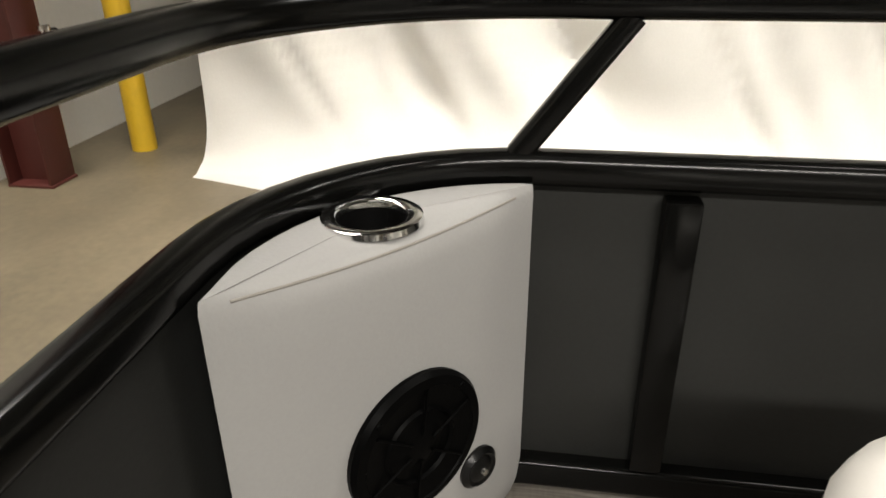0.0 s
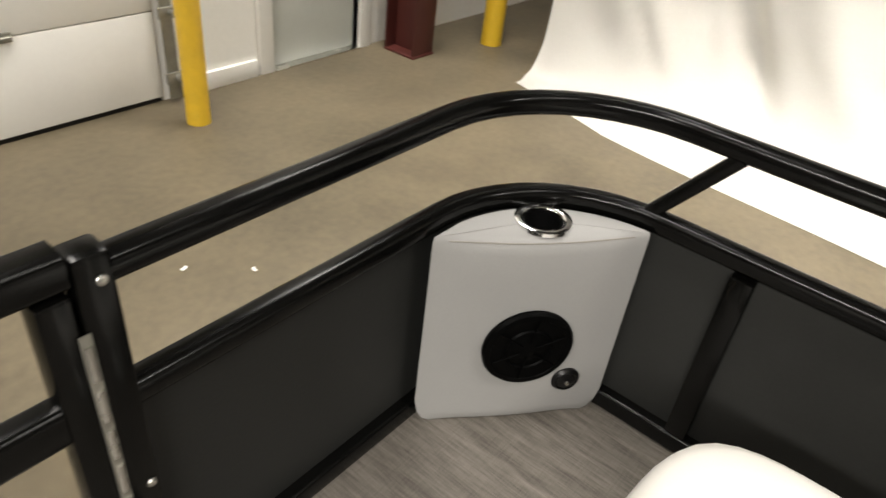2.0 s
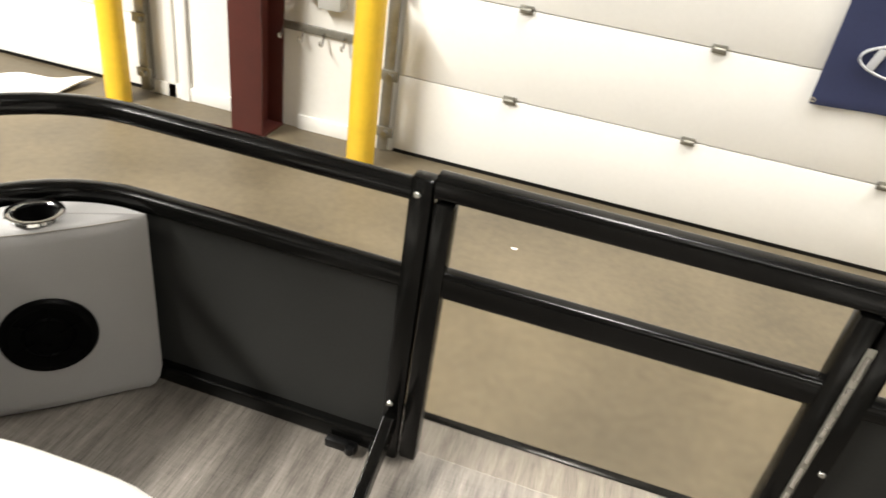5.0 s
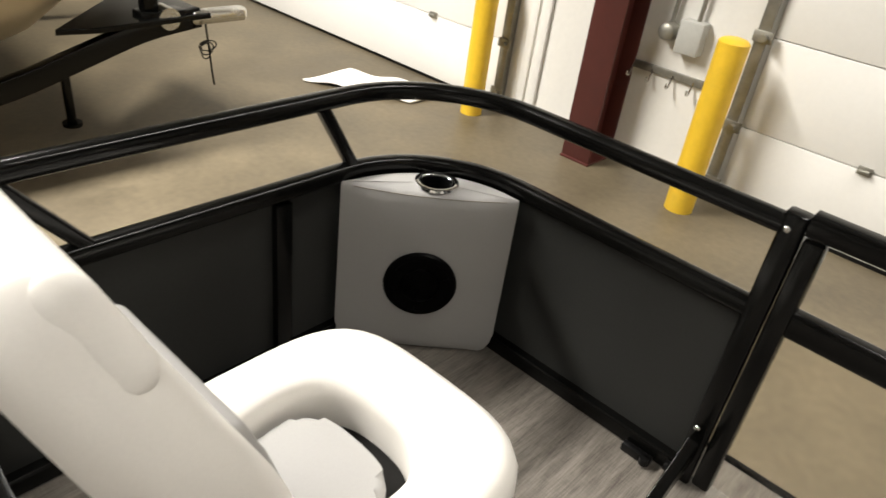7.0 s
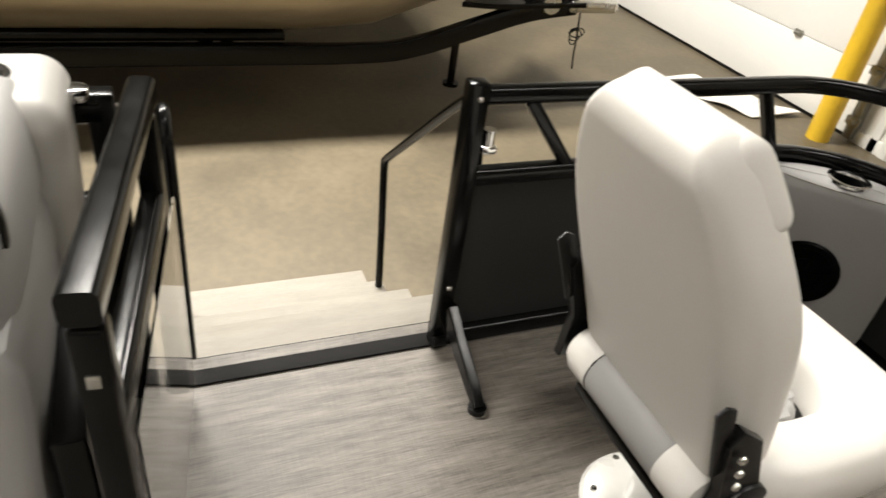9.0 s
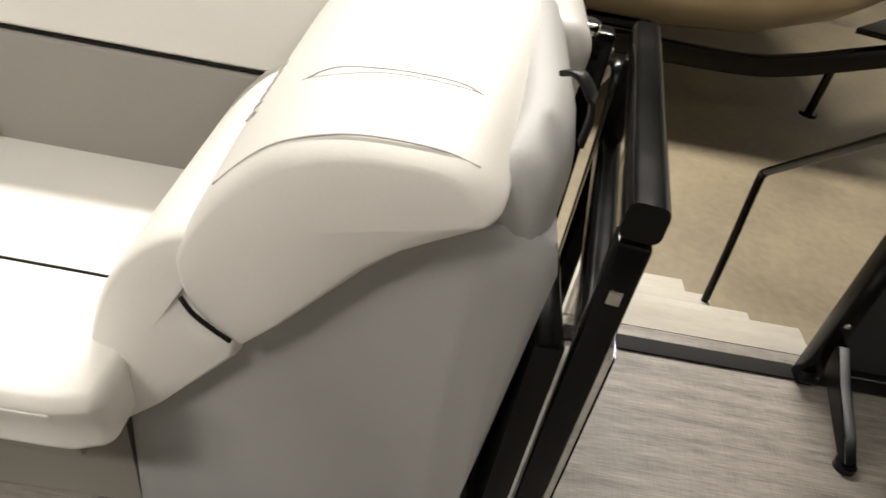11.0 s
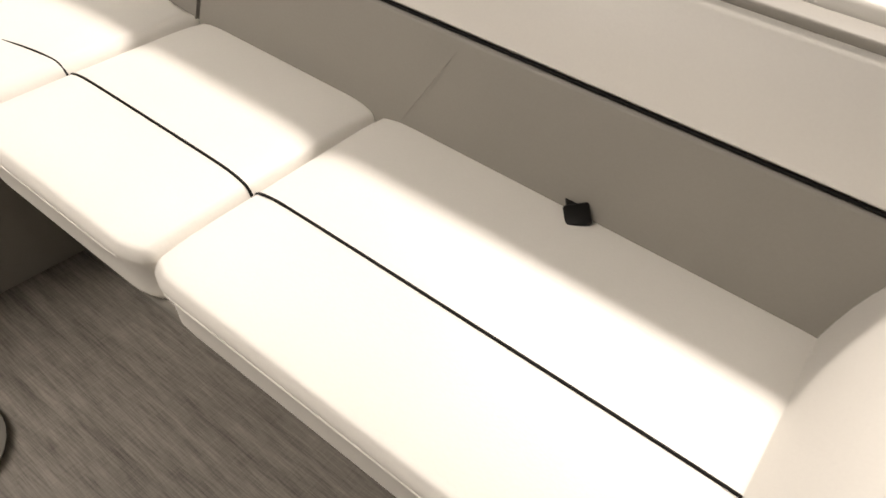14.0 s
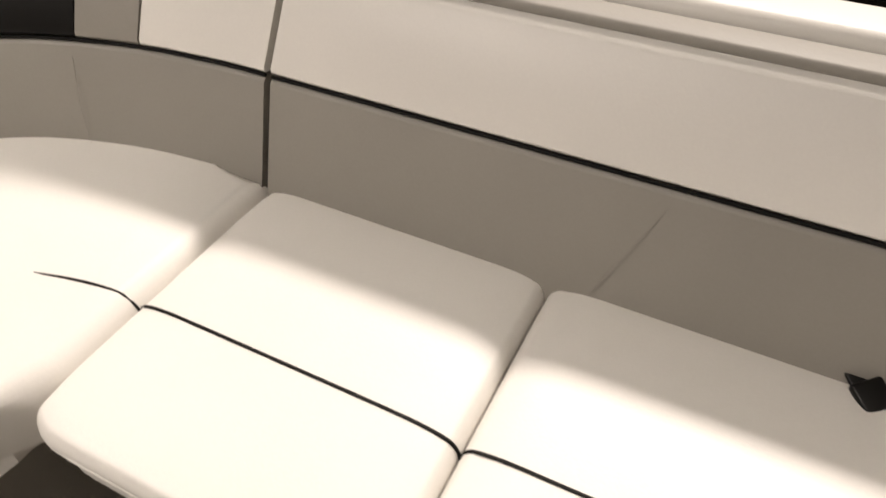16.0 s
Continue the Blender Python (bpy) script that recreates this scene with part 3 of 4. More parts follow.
def corner_fence(sx, y_end, bars, braces, label):
    f = thing("boat_fence", label, "boat rail", (sx * HW, y_end / 2, 0), group="boat fences")
    inv = Matrix.Translation((-sx * HW, -y_end / 2, 0))
    made = []
    rail = round_rect(0.036, 0.036, 0.013)
    made.append(part("top_rail", sweep(rail_path(sx, y_end, Z_TOP), rail), BLACK, f))
    made.append(part("mid_rail", sweep(rail_path(sx, y_end, Z_MID), round_rect(0.036, 0.038, 0.012)), BLACK, f))
    made.append(part("bottom_rail", sweep(rail_path(sx, y_end, Z_BOT), round_rect(0.036, 0.042, 0.008)), BLACK, f))
    skin = round_rect(0.004, 0.396, 0.0015, 1)
    made.append(part("panel", sweep(rail_path(sx, y_end, 0.23, 0.008), skin), PANEL, f, "satin charcoal metal skin"))
    gate_post(f, sx * 0.365, 0, -1)
    for by in bars:
        part("upright", box(sx * HW - 0.017, sx * HW + 0.012, by - 0.02, by + 0.02, 0.043, 0.414, 0.004), BLACK, f)
    for b0, b1 in braces:
        part("brace", sweep([(sx * HW, b0, 0.455), (sx * HW, b1, 0.6)], round_rect(0.026, 0.026, 0.006)), BLACK, f)
    foot_brace(f, pose(sx * 0.365, -0.02, 0, 0, 0, -90))
    for x, z in ((0.37, 0.612), (0.372, 0.15)) if sx < 0 else ((0.37, 0.61), (0.374, 0.3), (0.376, 0.147)):
        bolt(f, pose(sx * x, -0.0195, z, 90))
    for p in f.children:
        p.matrix_parent_inverse = inv
    # small clip where the skin meets the deck
    c = part("deck_clip", join(box(-0.035, 0.035, -0.008, 0.012, 0, 0.022, 0.005), cyl(0.01, 0.016, 10, at=(0.022, -0.008, 0.014))), PLASTIC, f)
    c.matrix_parent_inverse = inv @ pose(sx * 0.46, -0.035, 0)
    return f


stbd = corner_fence(1, -5.2, (-0.42, -1.35, -2.3), ((-0.242, -0.35), (-0.95, -1.06)), "black tube boat fence with charcoal panels round the bow corner")
port = corner_fence(-1, -1.02, (-0.43,), ((-0.25, -0.335), (-0.81, -0.925)), "black tube boat fence with charcoal panels beside the boarding gate")


def children_inverse(f, inv):
    for p in f.children:
        p.matrix_parent_inverse = inv


# post and foot at the boarding gate, on the forward fence
inv = Matrix.Translation((HW, 0.51, 0))
for nm, bm, mt in (("post", box(-HW - 0.02, -HW + 0.02, -1.06, -1.02, 0.0, 0.641, 0.006), BLACK),):
    part(nm, bm, mt, port).matrix_parent_inverse = inv
n0 = set(port.children)
foot_brace(port, pose(-HW + 0.015, -1.03, 0))
for z in (0.612, 0.175):
    bolt(port, pose(-HW + 0.0195, -1.04, z, 0, 90))
part("latch", join(cyl(0.012, 0.035, 16, at=(-HW + 0.01, -1.005, 0.53)), box(-HW - 0.01, -HW + 0.025, -1.02, -0.99, 0.5, 0.515, 0.003)), CHROME, port, "chrome gate latch")
for p in set(port.children) - n0:
    p.matrix_parent_inverse = inv

# aft port fence behind the lounge
aft = thing("boat_fence", "black tube boat fence behind the lounge seat", "boat rail", (-HW, -3.4, 0), group="boat fences")
for nm, bm, mt in (
    ("top_rail", sweep([(-HW, -1.66, Z_TOP), (-HW, -5.2, Z_TOP)], round_rect(0.044, 0.042, 0.014)), BLACK),
    ("mid_rail", sweep([(-HW, -1.66, Z_MID), (-HW, -5.2, Z_MID)], round_rect(0.04, 0.046, 0.012)), BLACK),
    ("bottom_rail", sweep([(-HW, -1.66, Z_BOT), (-HW, -5.2, Z_BOT)], round_rect(0.036, 0.042, 0.008)), BLACK),
    ("panel", box(-HW - 0.012, -HW - 0.008, -5.2, -1.66, 0.04, 0.42, 0.001), PANEL),
    ("post", box(-HW - 0.02, -HW + 0.02, -1.68, -1.64, 0.0, 0.641, 0.006), BLACK),
    ("post", box(-HW - 0.02, -HW + 0.02, -5.22, -5.18, 0.0, 0.641, 0.006), BLACK),
    ("end_panel", box(-1.16, -0.675, -1.73, -1.694, 0.0, 0.462, 0.006), BLACK),
    ("hinge_cap", cyl(0.02, 0.02, 20, at=(-HW + 0.03, -1.69, 0.65), bevel=0.004), CHROME),
):
    part(nm, bm, mt, aft)
bolt(aft, pose(-HW, -1.64, 0.612, -90))
children_inverse(aft, Matrix.Translation((HW, 3.4, 0)))


def boat_gate(name, label, width, at, rz, pane_y):
    """A gate frame of two rails and two stiles with a clear lower pane; local x runs along the gate."""
    g = thing(name, label, "gate", at, rz, group="boat gates")
    w = width / 2
    sq = round_rect(0.04, 0.042, 0.01)
    part("top_rail", sweep([(-w, 0, 0.631), (w, 0, 0.631)], sq), BLACK, g)
    part("mid_rail", sweep([(-w + 0.036, 0, 0.449), (w - 0.036, 0, 0.449)], round_rect(0.036, 0.052, 0.01)), BLACK, g)
    for sx in (-1, 1):
        part("stile", box(sx * (w - 0.018) - 0.018, sx * (w - 0.018) + 0.018, -0.018, 0.018, 0.012, 0.605, 0.006), BLACK, g)
    pane = part("pane", box(-w + 0.01, w - 0.01, pane_y - 0.0015, pane_y + 0.0015, 0.012, 0.45, 0.0), ACRYLIC, g, "clear acrylic lower pane")
    pane.visible_shadow = False
    return g


bow_gate = boat_gate("bow_gate", "closed black tube bow gate with a clear lower pane", 0.684, (0, 0, 0), 0, 0.012)
for z in (0.13, 0.19, 0.25, 0.31, 0.37, 0.43, 0.49):
    part("hinge_knuckle", cyl(0.005, 0.046, 10, at=(0.343, -0.02, z + 0.03)), STEEL, bow_gate, "bright piano hinge knuckle")
part("hinge_leaf", box(0.336, 0.349, -0.0215, -0.0185, 0.125, 0.557, 0.001), GALV, bow_gate, "dull piano hinge leaf")
side_gate = boat_gate("boarding_gate", "black tube boarding gate swung open beside the lounge, clear pane", 0.505, (-0.914, -1.636, 0.016), -8.1, 0.028)
for z in (0.1, 0.3, 0.5):
    part("hinge", cyl(0.009, 0.07, 12, at=(-0.26, 0.0, z)), STEEL, side_gate, "bright hinge pin")
part("latch_plate", box(0.2525, 0.255, -0.007, 0.007, 0.53, 0.548, 0.001), STEEL, side_gate, "bright latch plate")


# ---- corner pods with speakers ----
def cut(body, cutter):
    """Cuts one bmesh out of another."""
    a = new("tmp", mesh_of("tmp", body, POD))
    b = new("tmp", mesh_of("tmp", cutter, POD))
    mod = a.modifiers.new("cut", "BOOLEAN")
    mod.operation, mod.object = "DIFFERENCE", b
    me = bpy.data.meshes.new_from_object(a.evaluated_get(bpy.context.evaluated_depsgraph_get()))
    out = bmesh.new()
    out.from_mesh(me)
    for o in (a, b):
        bpy.data.objects.remove(o)
    return out


def cup_holder(name, parent, at, label):
    cup = part(name, place_bm(lathe([(0.0335, -0.004), (0.0345, 0.001), (0.038, 0.0034), (0.0445, 0.0044), (0.049, 0.0026), (0.0502, -0.003)], 44), pose(*at)), CHROME, parent, label)
    part("well", place_bm(lathe([(0.0, -0.078), (0.027, -0.077), (0.031, -0.07), (0.034, -0.003)], 32), pose(*at)), PLASTIC, cup, "dark cup well")
    return cup


def speaker_pod(sx):
    pod = thing("corner_pod", "pale grey vinyl corner pod with a cup holder and speaker", "corner pod", (sx * 1.0, -0.14, 0), group="corner pods")
    inv = Matrix.Translation((-sx * 1.0, 0.14, 0))
    back = arc(HW - R - 0.005, -R - 0.005, R - 0.021, 84, 6, 12)
    a, b = ((1.153, -0.262), (0.868, -0.026)) if sx > 0 else ((1.165, -0.29), (0.883, -0.026))
    cx, cy = sx * 1.05, -0.113
    top = 0.424
    va, vb = Vector((a[0], a[1], 0)), Vector((b[0], b[1], 0))
    chord = (vb - va).normalized()
    out = Vector((chord.y, -chord.x, 0))
    if out.x > 0:
        out = -out
    steps = 14

    def front_line(inset, squeeze, bulge):
        pts = []
        for i in range(steps + 1):
            u = i / steps
            q = va.lerp(vb, u) + chord * squeeze * (1 - 2 * u) + out * (bulge * 4 * u * (1 - u) - inset * (1 - abs(2 * u - 1) ** 6))
            pts.append(q)
        return pts

    levels = [(0.004, 0.006, 0.03), (0.012, 0.001, 0.016), (0.03, 0.0, 0.006), (0.06, 0.0, 0.0), (0.2, -0.002, 0.0), (0.34, -0.001, 0.0), (0.395, 0.0, 0.0), (0.412, 0.003, 0.0), (0.42, 0.008, 0.001), (top, 0.016, 0.002)]
    body = bmesh.new()
    rings = []
    for z, inset, squeeze in levels:
        line = [Vector((x, y, 0)) for x, y in back] + front_line(inset, squeeze, 0.009)
        row = []
        for k, q in enumerate(line):
            u = (k - len(back)) / steps
            rise = 0.008 * (abs(2 * u - 1) ** 2 if u >= 0 else 1.0) if z > 0.38 else 0.0
            row.append(body.verts.new((sx * q.x, q.y, z + rise)))
        rings.append(row)
    for r0, r1 in zip(rings, rings[1:]):
        for k in range(len(r0)):
            body.faces.new((r0[k], r0[(k + 1) % len(r0)], r1[(k + 1) % len(r0)], r1[k]))
    body.faces.new(rings[0])
    hub = body.verts.new((cx, cy, top + 0.005))
    for k in range(len(back) + steps + 1):
        body.faces.new((rings[-1][k], rings[-1][(k + 1) % len(rings[-1])], hub))
    well = cyl(0.035, 0.2, 36, at=(cx, cy, top))
    part("body", cut(body, well), POD, pod)
    welt = [(sx * q.x, q.y, 0.417 + 0.008 * abs(2 * k / steps - 1) ** 2) for k, q in enumerate(front_line(0.0055, 0.0, 0.009))]
    part("seam", sweep(welt[1:-1], ring(0.0014, 6)), GREY, pod, "stitched seam along the top edge")
    n = Vector((-sx * (a[1] - b[1]) * -1, -(a[0] - b[0]), 0)).normalized()
    if n.y > 0:
        n = -n
    mid = Vector((sx * (a[0] + b[0]) / 2, (a[1] + b[1]) / 2, 0.0)) + n * 0.001
    along = Vector((sx * (a[0] - b[0]), a[1] - b[1], 0)).normalized()
    q = n.to_track_quat("Z", "Y").to_matrix().to_4x4()
    turn = Matrix.Translation(mid + n * 0.006 + along * (0.0 if sx < 0 else 0.007) + Vector((0, 0, 0.196))) @ q
    sp = part("speaker", place_bm(lathe([(0.084, 0), (0.085, 0.009), (0.081, 0.015), (0.071, 0.016), (0.067, 0.01), (0.065, 0.006)], 44), turn), SPEAKER, pod, "round black speaker")
    part("cone", place_bm(lathe([(0.07, 0.0145), (0.05, 0.0115), (0.03, 0.0105), (0.026, 0.0125), (0.014, 0.0145), (0, 0.0155)], 36), turn), SPEAKER, sp)
    for i in range(6):
        w = i * math.pi / 3 + 0.4
        part("grille_spoke", place_bm(sweep([(0.016 * math.cos(w), 0.016 * math.sin(w), 0.0158), (0.069 * math.cos(w), 0.069 * math.sin(w), 0.0155)], ring(0.0018, 6)), turn), SPEAKER, sp)
    part("grille_ring", place_bm(lathe([(0.04, 0.012), (0.043, 0.015), (0.046, 0.012)], 32), turn), SPEAKER, sp)
    for i in range(4):
        w = i * math.pi / 2 + 0.75
        part("screw", place_bm(lathe([(0.0, 0.0175), (0.003, 0.017), (0.004, 0.015)], 10), turn @ pose(0.075 * math.cos(w), 0.075 * math.sin(w), 0)), SPEAKER, sp)
    cup_holder("cup_holder", pod, (cx, cy, top + 0.0055), "chrome rimmed cup holder")
    if sx > 0:
        kt = Matrix.Translation(mid + n * 0.004 + along * 0.1 + Vector((0, 0, 0.103))) @ q
        cap = part("socket_cap", place_bm(lathe([(0.027, 0), (0.028, 0.006), (0.022, 0.012), (0.018, 0.01), (0.012, 0.014), (0, 0.015)], 28), kt), PLASTIC, pod, "round black socket cap")
        part("socket_tip", place_bm(lathe([(0.005, 0.014), (0.004, 0.018), (0, 0.0185)], 12), kt), STEEL, cap)
    for p in pod.children:
        p.matrix_parent_inverse = inv


speaker_pod(1)
speaker_pod(-1)


# ---- swivel bow chairs ----
def bow_chair(at, rz):
    c = thing("swivel_chair", "white vinyl swivel chair with grey seat centre and reclining back", "chair", at, rz, group="bow swivel chairs")
    part("pedestal_base", lathe([(0.0, 0.0), (0.115, 0.0), (0.118, 0.01), (0.112, 0.022), (0.09, 0.032), (0.045, 0.036), (0, 0.036)], 36), PEDESTAL, c, "round white pedestal plate")
    for i in range(6):
        a = i * math.pi / 3
        part("screw", place_bm(lathe([(0, 0.006), (0.006, 0.005), (0.007, 0)], 10), pose(0.095 * math.cos(a), 0.095 * math.sin(a), 0.028)), STEEL, c)
    part("pedestal_post", cyl(0.036, 0.2, 24, at=(0, 0, 0.13)), CHROME, c, "bright pedestal tube")
    part("swivel_plate", box(-0.13, 0.13, -0.13, 0.13, 0.225, 0.245, 0.004), BLACK, c)
    # flat padded seat ring round a grey centre
    def loop(ax, front, rear, power, cy=0.108, count=56):
        pts = []
        for i in range(count):
            w = 2 * math.pi * i / count
            co, si = math.cos(w), math.sin(w)
            by = front if si > 0 else rear
            r = (abs(co / ax) ** power + abs(si / by) ** power) ** (-1 / power)
            pts.append(Vector((r * co, cy + r * si)))
        return pts

    outer, inner = loop(0.224, 0.232, 0.205, 3.8), loop(0.112, 0.098, 0.165, 2.5)
    section = ((0.06, 0.262), (0.0, 0.276), (-0.02, 0.3), (-0.012, 0.33), (0.05, 0.352), (0.18, 0.364), (0.4, 0.369), (0.65, 0.369), (0.86, 0.364), (0.96, 0.352), (1.0, 0.335), (0.98, 0.268))
    bm = bmesh.new()
    rows = [[bm.verts.new((*o.lerp(q, u), z)) for o, q in zip(outer, inner)] for u, z in section]
    for r0, r1 in zip(rows, rows[1:] + rows[:1]):
        for k in range(len(r0)):
            bm.faces.new((r0[k], r0[(k + 1) % len(r0)], r1[(k + 1) % len(r0)], r1[k]))
    part("seat_bolster", bm, WHITE, c)
    pad_line = [(q.x, q.y) for q in loop(0.096, 0.048, 0.16, 2.6)]
    part("seat_centre", prism(pad_line, 0.262, 0.33, 0.016, 4), POD, c, "pale grey vinyl seat centre")
    part("seat_pan", box(-0.17, 0.17, -0.09, 0.27, 0.245, 0.272, 0.01), RUBBER, c)
    # rear roll under the back
    roll = Matrix.Rotation(radians(90), 4, "Y")
    part("rear_roll", cyl(0.05, 0.19, 28, at=(0, -0.1, 0.296), turn=roll, bevel=0.004), POD, c, "grey middle of the rear roll")
    for sx in (-1, 1):
        part("roll_end", place_bm(lathe([(0.051, 0), (0.051, 0.05), (0.044, 0.066), (0.022, 0.074), (0, 0.075)], 28), Matrix.Translation((sx * 0.095, -0.1, 0.296)) @ Matrix.Rotation(sx * radians(90), 4, "Y")), WHITE, c, "white end of the rear roll")
    # backrest, leaning aft, rounded at the top and narrower there, fuller in front towards the seat
    lean = radians(20)

    def bend(q, dy=0.0):
        u = (q.z + 0.27) / 0.54
        w = 1.0 - 0.10 * (1 - u) ** 2 - 0.04 * u * u - 0.46 * max(0.0, (u - 0.5) / 0.5) ** 2.4
        z = q.z + 0.27
        full = max(0.0, min(1.0, (0.84 - u) / 0.4))
        y = q.y + dy - 0.03 * (u - 0.5) ** 2
        if q.y + dy > 0:
            y += 0.024 * full * full * (3 - 2 * full) * (1 - 0.25 * (1 - u)) * min(1.0, (q.y + dy) / 0.03)
        else:
            y -= 0.012 * (1 - (q.x / 0.19) ** 2) * math.sin(math.pi * min(1.0, max(0.0, u)))
        return Vector((q.x * w, -0.062 + y * math.cos(lean) - z * math.sin(lean), 0.325 + z * math.cos(lean) + y * math.sin(lean)))

    part("backrest", rbox(0.385, 0.088, 0.54, 0.04, (8, 4, 16), 5, bend), WHITE, c)
    # nearly flush panel whose greyer colour carries the shade on the rear face
    part("back_shell", rbox(0.3, 0.012, 0.47, 0.0055, (8, 1, 14), 3, lambda q: bend(q, -0.0368)), BACKSHADE, c, "thin back panel, greyed for the shade on the chair's rear")
    part("head_bolster", rbox(0.384, 0.044, 0.09, 0.02, (8, 2, 6), 4, lambda q: bend(Vector((q.x, q.y, q.z + 0.2195)), 0.025)), WHITE, c)
    part("lumbar_pad", rbox(0.25, 0.03, 0.26, 0.014, (5, 1, 4), 3, lambda q: bend(Vector((q.x, q.y, q.z - 0.09)), 0.038)), POD, c, "grey lumbar pad")
    for sx in (-1, 1):
        h = part("recline_hinge", join(
            place_bm(prism([(-0.06, -0.05), (0.11, -0.06), (0.13, -0.045), (0.02, 0.03), (-0.025, 0.145), (-0.07, 0.175), (-0.085, 0.15), (-0.05, 0.04)], -0.009, 0.009, 0.003), Matrix.Translation((sx * 0.186, -0.085, 0.315)) @ Matrix.Rotation(radians(90), 4, "Z") @ Matrix.Rotation(radians(90), 4, "X")),
            cyl(0.044, 0.026, 28, at=(sx * 0.188, -0.085, 0.318), turn=Matrix.Rotation(radians(90), 4, "Y"), bevel=0.003)), PLASTIC, c, "black steel recline hinge")
        strip = part("back_strip", place_bm(prism([(-0.012, 0.0), (0.016, 0.0), (0.016, 0.13), (0.004, 0.142), (-0.012, 0.135)], -0.003, 0.003, 0.001), Matrix.Translation((sx * 0.184, -0.15, 0.4)) @ Matrix.Rotation(radians(90), 4, "Z") @ Matrix.Rotation(radians(90), 4, "X") @ Matrix.Rotation(radians(20), 4, "Z")), PLASTIC, h, "slotted black back strip")
        for bz, by in ((0.305, -0.075), (0.325, -0.105), (0.385, -0.128), (0.415, -0.137), (0.445, -0.146)):
            part("bolt", place_bm(lathe([(0, 0.005), (0.006, 0.004), (0.007, 0)], 10), Matrix.Translation((sx * 0.2015, by, bz)) @ Matrix.Rotation(sx * radians(90), 4, "Y")), STEEL, h)
    return c


bow_chair((-0.662, -0.822, 0), 1)
bow_chair((0.692, -0.8, 0), -1)
# pedestal plate for a table, in front of the lounge
tp = tagged(part("table_pedestal_base", place_bm(lathe([(0.0, 0.0), (0.095, 0.0), (0.1, 0.012), (0.09, 0.03), (0.05, 0.036), (0.034, 0.036), (0.03, 0.0361), (0, 0.034)], 36), pose(0, 0, 0)), PEDESTAL, None), "round white table pedestal plate screwed to the deck", "pedestal base")
tp.matrix_world = pose(-0.27, -3.13, 0.0005)
for a in (20, 140, 260):
    part("screw", place_bm(lathe([(0, 0.006), (0.006, 0.005), (0.008, 0)], 10), pose(0.07 * math.cos(radians(a)), 0.07 * math.sin(radians(a)), 0.032)), STEEL, tp)


# ---- the lounge ----
lounge = thing("lounge_seat", "white and grey vinyl L-shaped lounge with black piping", "lounge seat", (-0.906, -2.906, 0.0))
LINV = Matrix.Translation((0.9, 2.9, 0))


def lp(name, bm, mat, label="", parent=None):
    ob = part(name, bm, mat, parent or lounge, label)
    if parent is None:
        ob.matrix_parent_inverse = LINV
    return ob


def puff(x, y, hx, hy):
    """Height of a stuffed cushion's top over its edge: full in the middle, rolling down to the seams."""
    ex, ey = max(0.0, hx - abs(x)), max(0.0, hy - abs(y))
    kx, ky = min(1.0, ex / 0.085), min(1.0, ey / 0.06)
    return -0.011 + 0.011 * math.sqrt(kx * (2 - kx)) - 0.016 + 0.016 * math.sqrt(ky * (2 - ky)) + 0.003 * (1 - (x / hx) ** 2) * (1 - (y / hy) ** 4)


def pillow(cx, cy, cz, hx, hy):
    def go(q):
        if q.z > 0:
            q.z += puff(q.x, q.y, hx, hy) * min(1.0, q.z / 0.03)
        else:
            q.x -= 0.012 * (q.x / hx) ** 9
        if q.x > 0:
            q.x -= 0.022 * max(0.0, 1 - (hy - abs(q.y)) / 0.055) ** 2 * q.x / hx
        return q + Vector((cx, cy, cz))
    return go


# base under the cushions, set back from their edge
lp("base", prism([(-1.12, -2.2), (-0.66, -2.2), (-0.66, -3.36), (0.9, -3.44), (0.9, -4.0), (-1.12, -4.0)], 0.004, 0.306, 0.01, 2), GREY, "grey vinyl seat base")
lp("base_lip", box(-1.1, -0.555, -3.29, -2.19, 0.272, 0.3065, 0.008), GREY, "grey vinyl lip under the cushions")
SX0, SX1 = -0.962, -0.528
for y0, y1 in ((-2.849, -2.15), (-3.268, -2.851)):
    hy = (y1 - y0) / 2
    cu = rbox(SX1 - SX0, y1 - y0, 0.106, 0.014, (16, 26, 2), 4, pillow((SX0 + SX1) / 2, (y0 + y1) / 2, 0.3605, (SX1 - SX0) / 2, hy))
    c = lp("seat_cushion", cu, WHITE)
    px = -0.703
    hx = (SX1 - SX0) / 2
    pts = []
    for i in range(61):
        u = i / 60
        y = y0 + (y1 - y0) * (0.5 - 0.5 * math.cos(math.pi * u))
        e = max(0.0, min(y - y0, y1 - y))
        drop = 0.0 if e > 0.014 else 0.014 - math.sqrt(max(0.0, 0.014 ** 2 - (0.014 - e) ** 2))
        pts.append((px, y, 0.4135 + puff(px - (SX0 + SX1) / 2, y - (y0 + y1) / 2, hx, hy) - drop))
    lp("piping", sweep(pts, ring(0.0022, 8)), PIPING, "black piping")
    lp("front_seam", sweep([(SX1 - 0.0025, y0 + 0.045, 0.3845), (SX1 - 0.0008, y0 + 0.075, 0.386), (SX1 - 0.0008, y1 - 0.075, 0.386), (SX1 - 0.0025, y1 - 0.045, 0.3845)], ring(0.0018, 6)), WHITE)
corner_poly = [(-0.958, -3.27), (-0.6, -3.27)] + [(-0.555, -3.278), (-0.52, -3.305), (-0.46, -3.345), (-0.38, -3.36)] + [(0.88, -3.40), (0.88, -3.88)] + [(p.x, p.y) for p in smooth_path([(-0.5, -3.88, 0), (-0.66, -3.85, 0), (-0.79, -3.775, 0), (-0.885, -3.665, 0), (-0.938, -3.52, 0), (-0.957, -3.38, 0)], 4)]
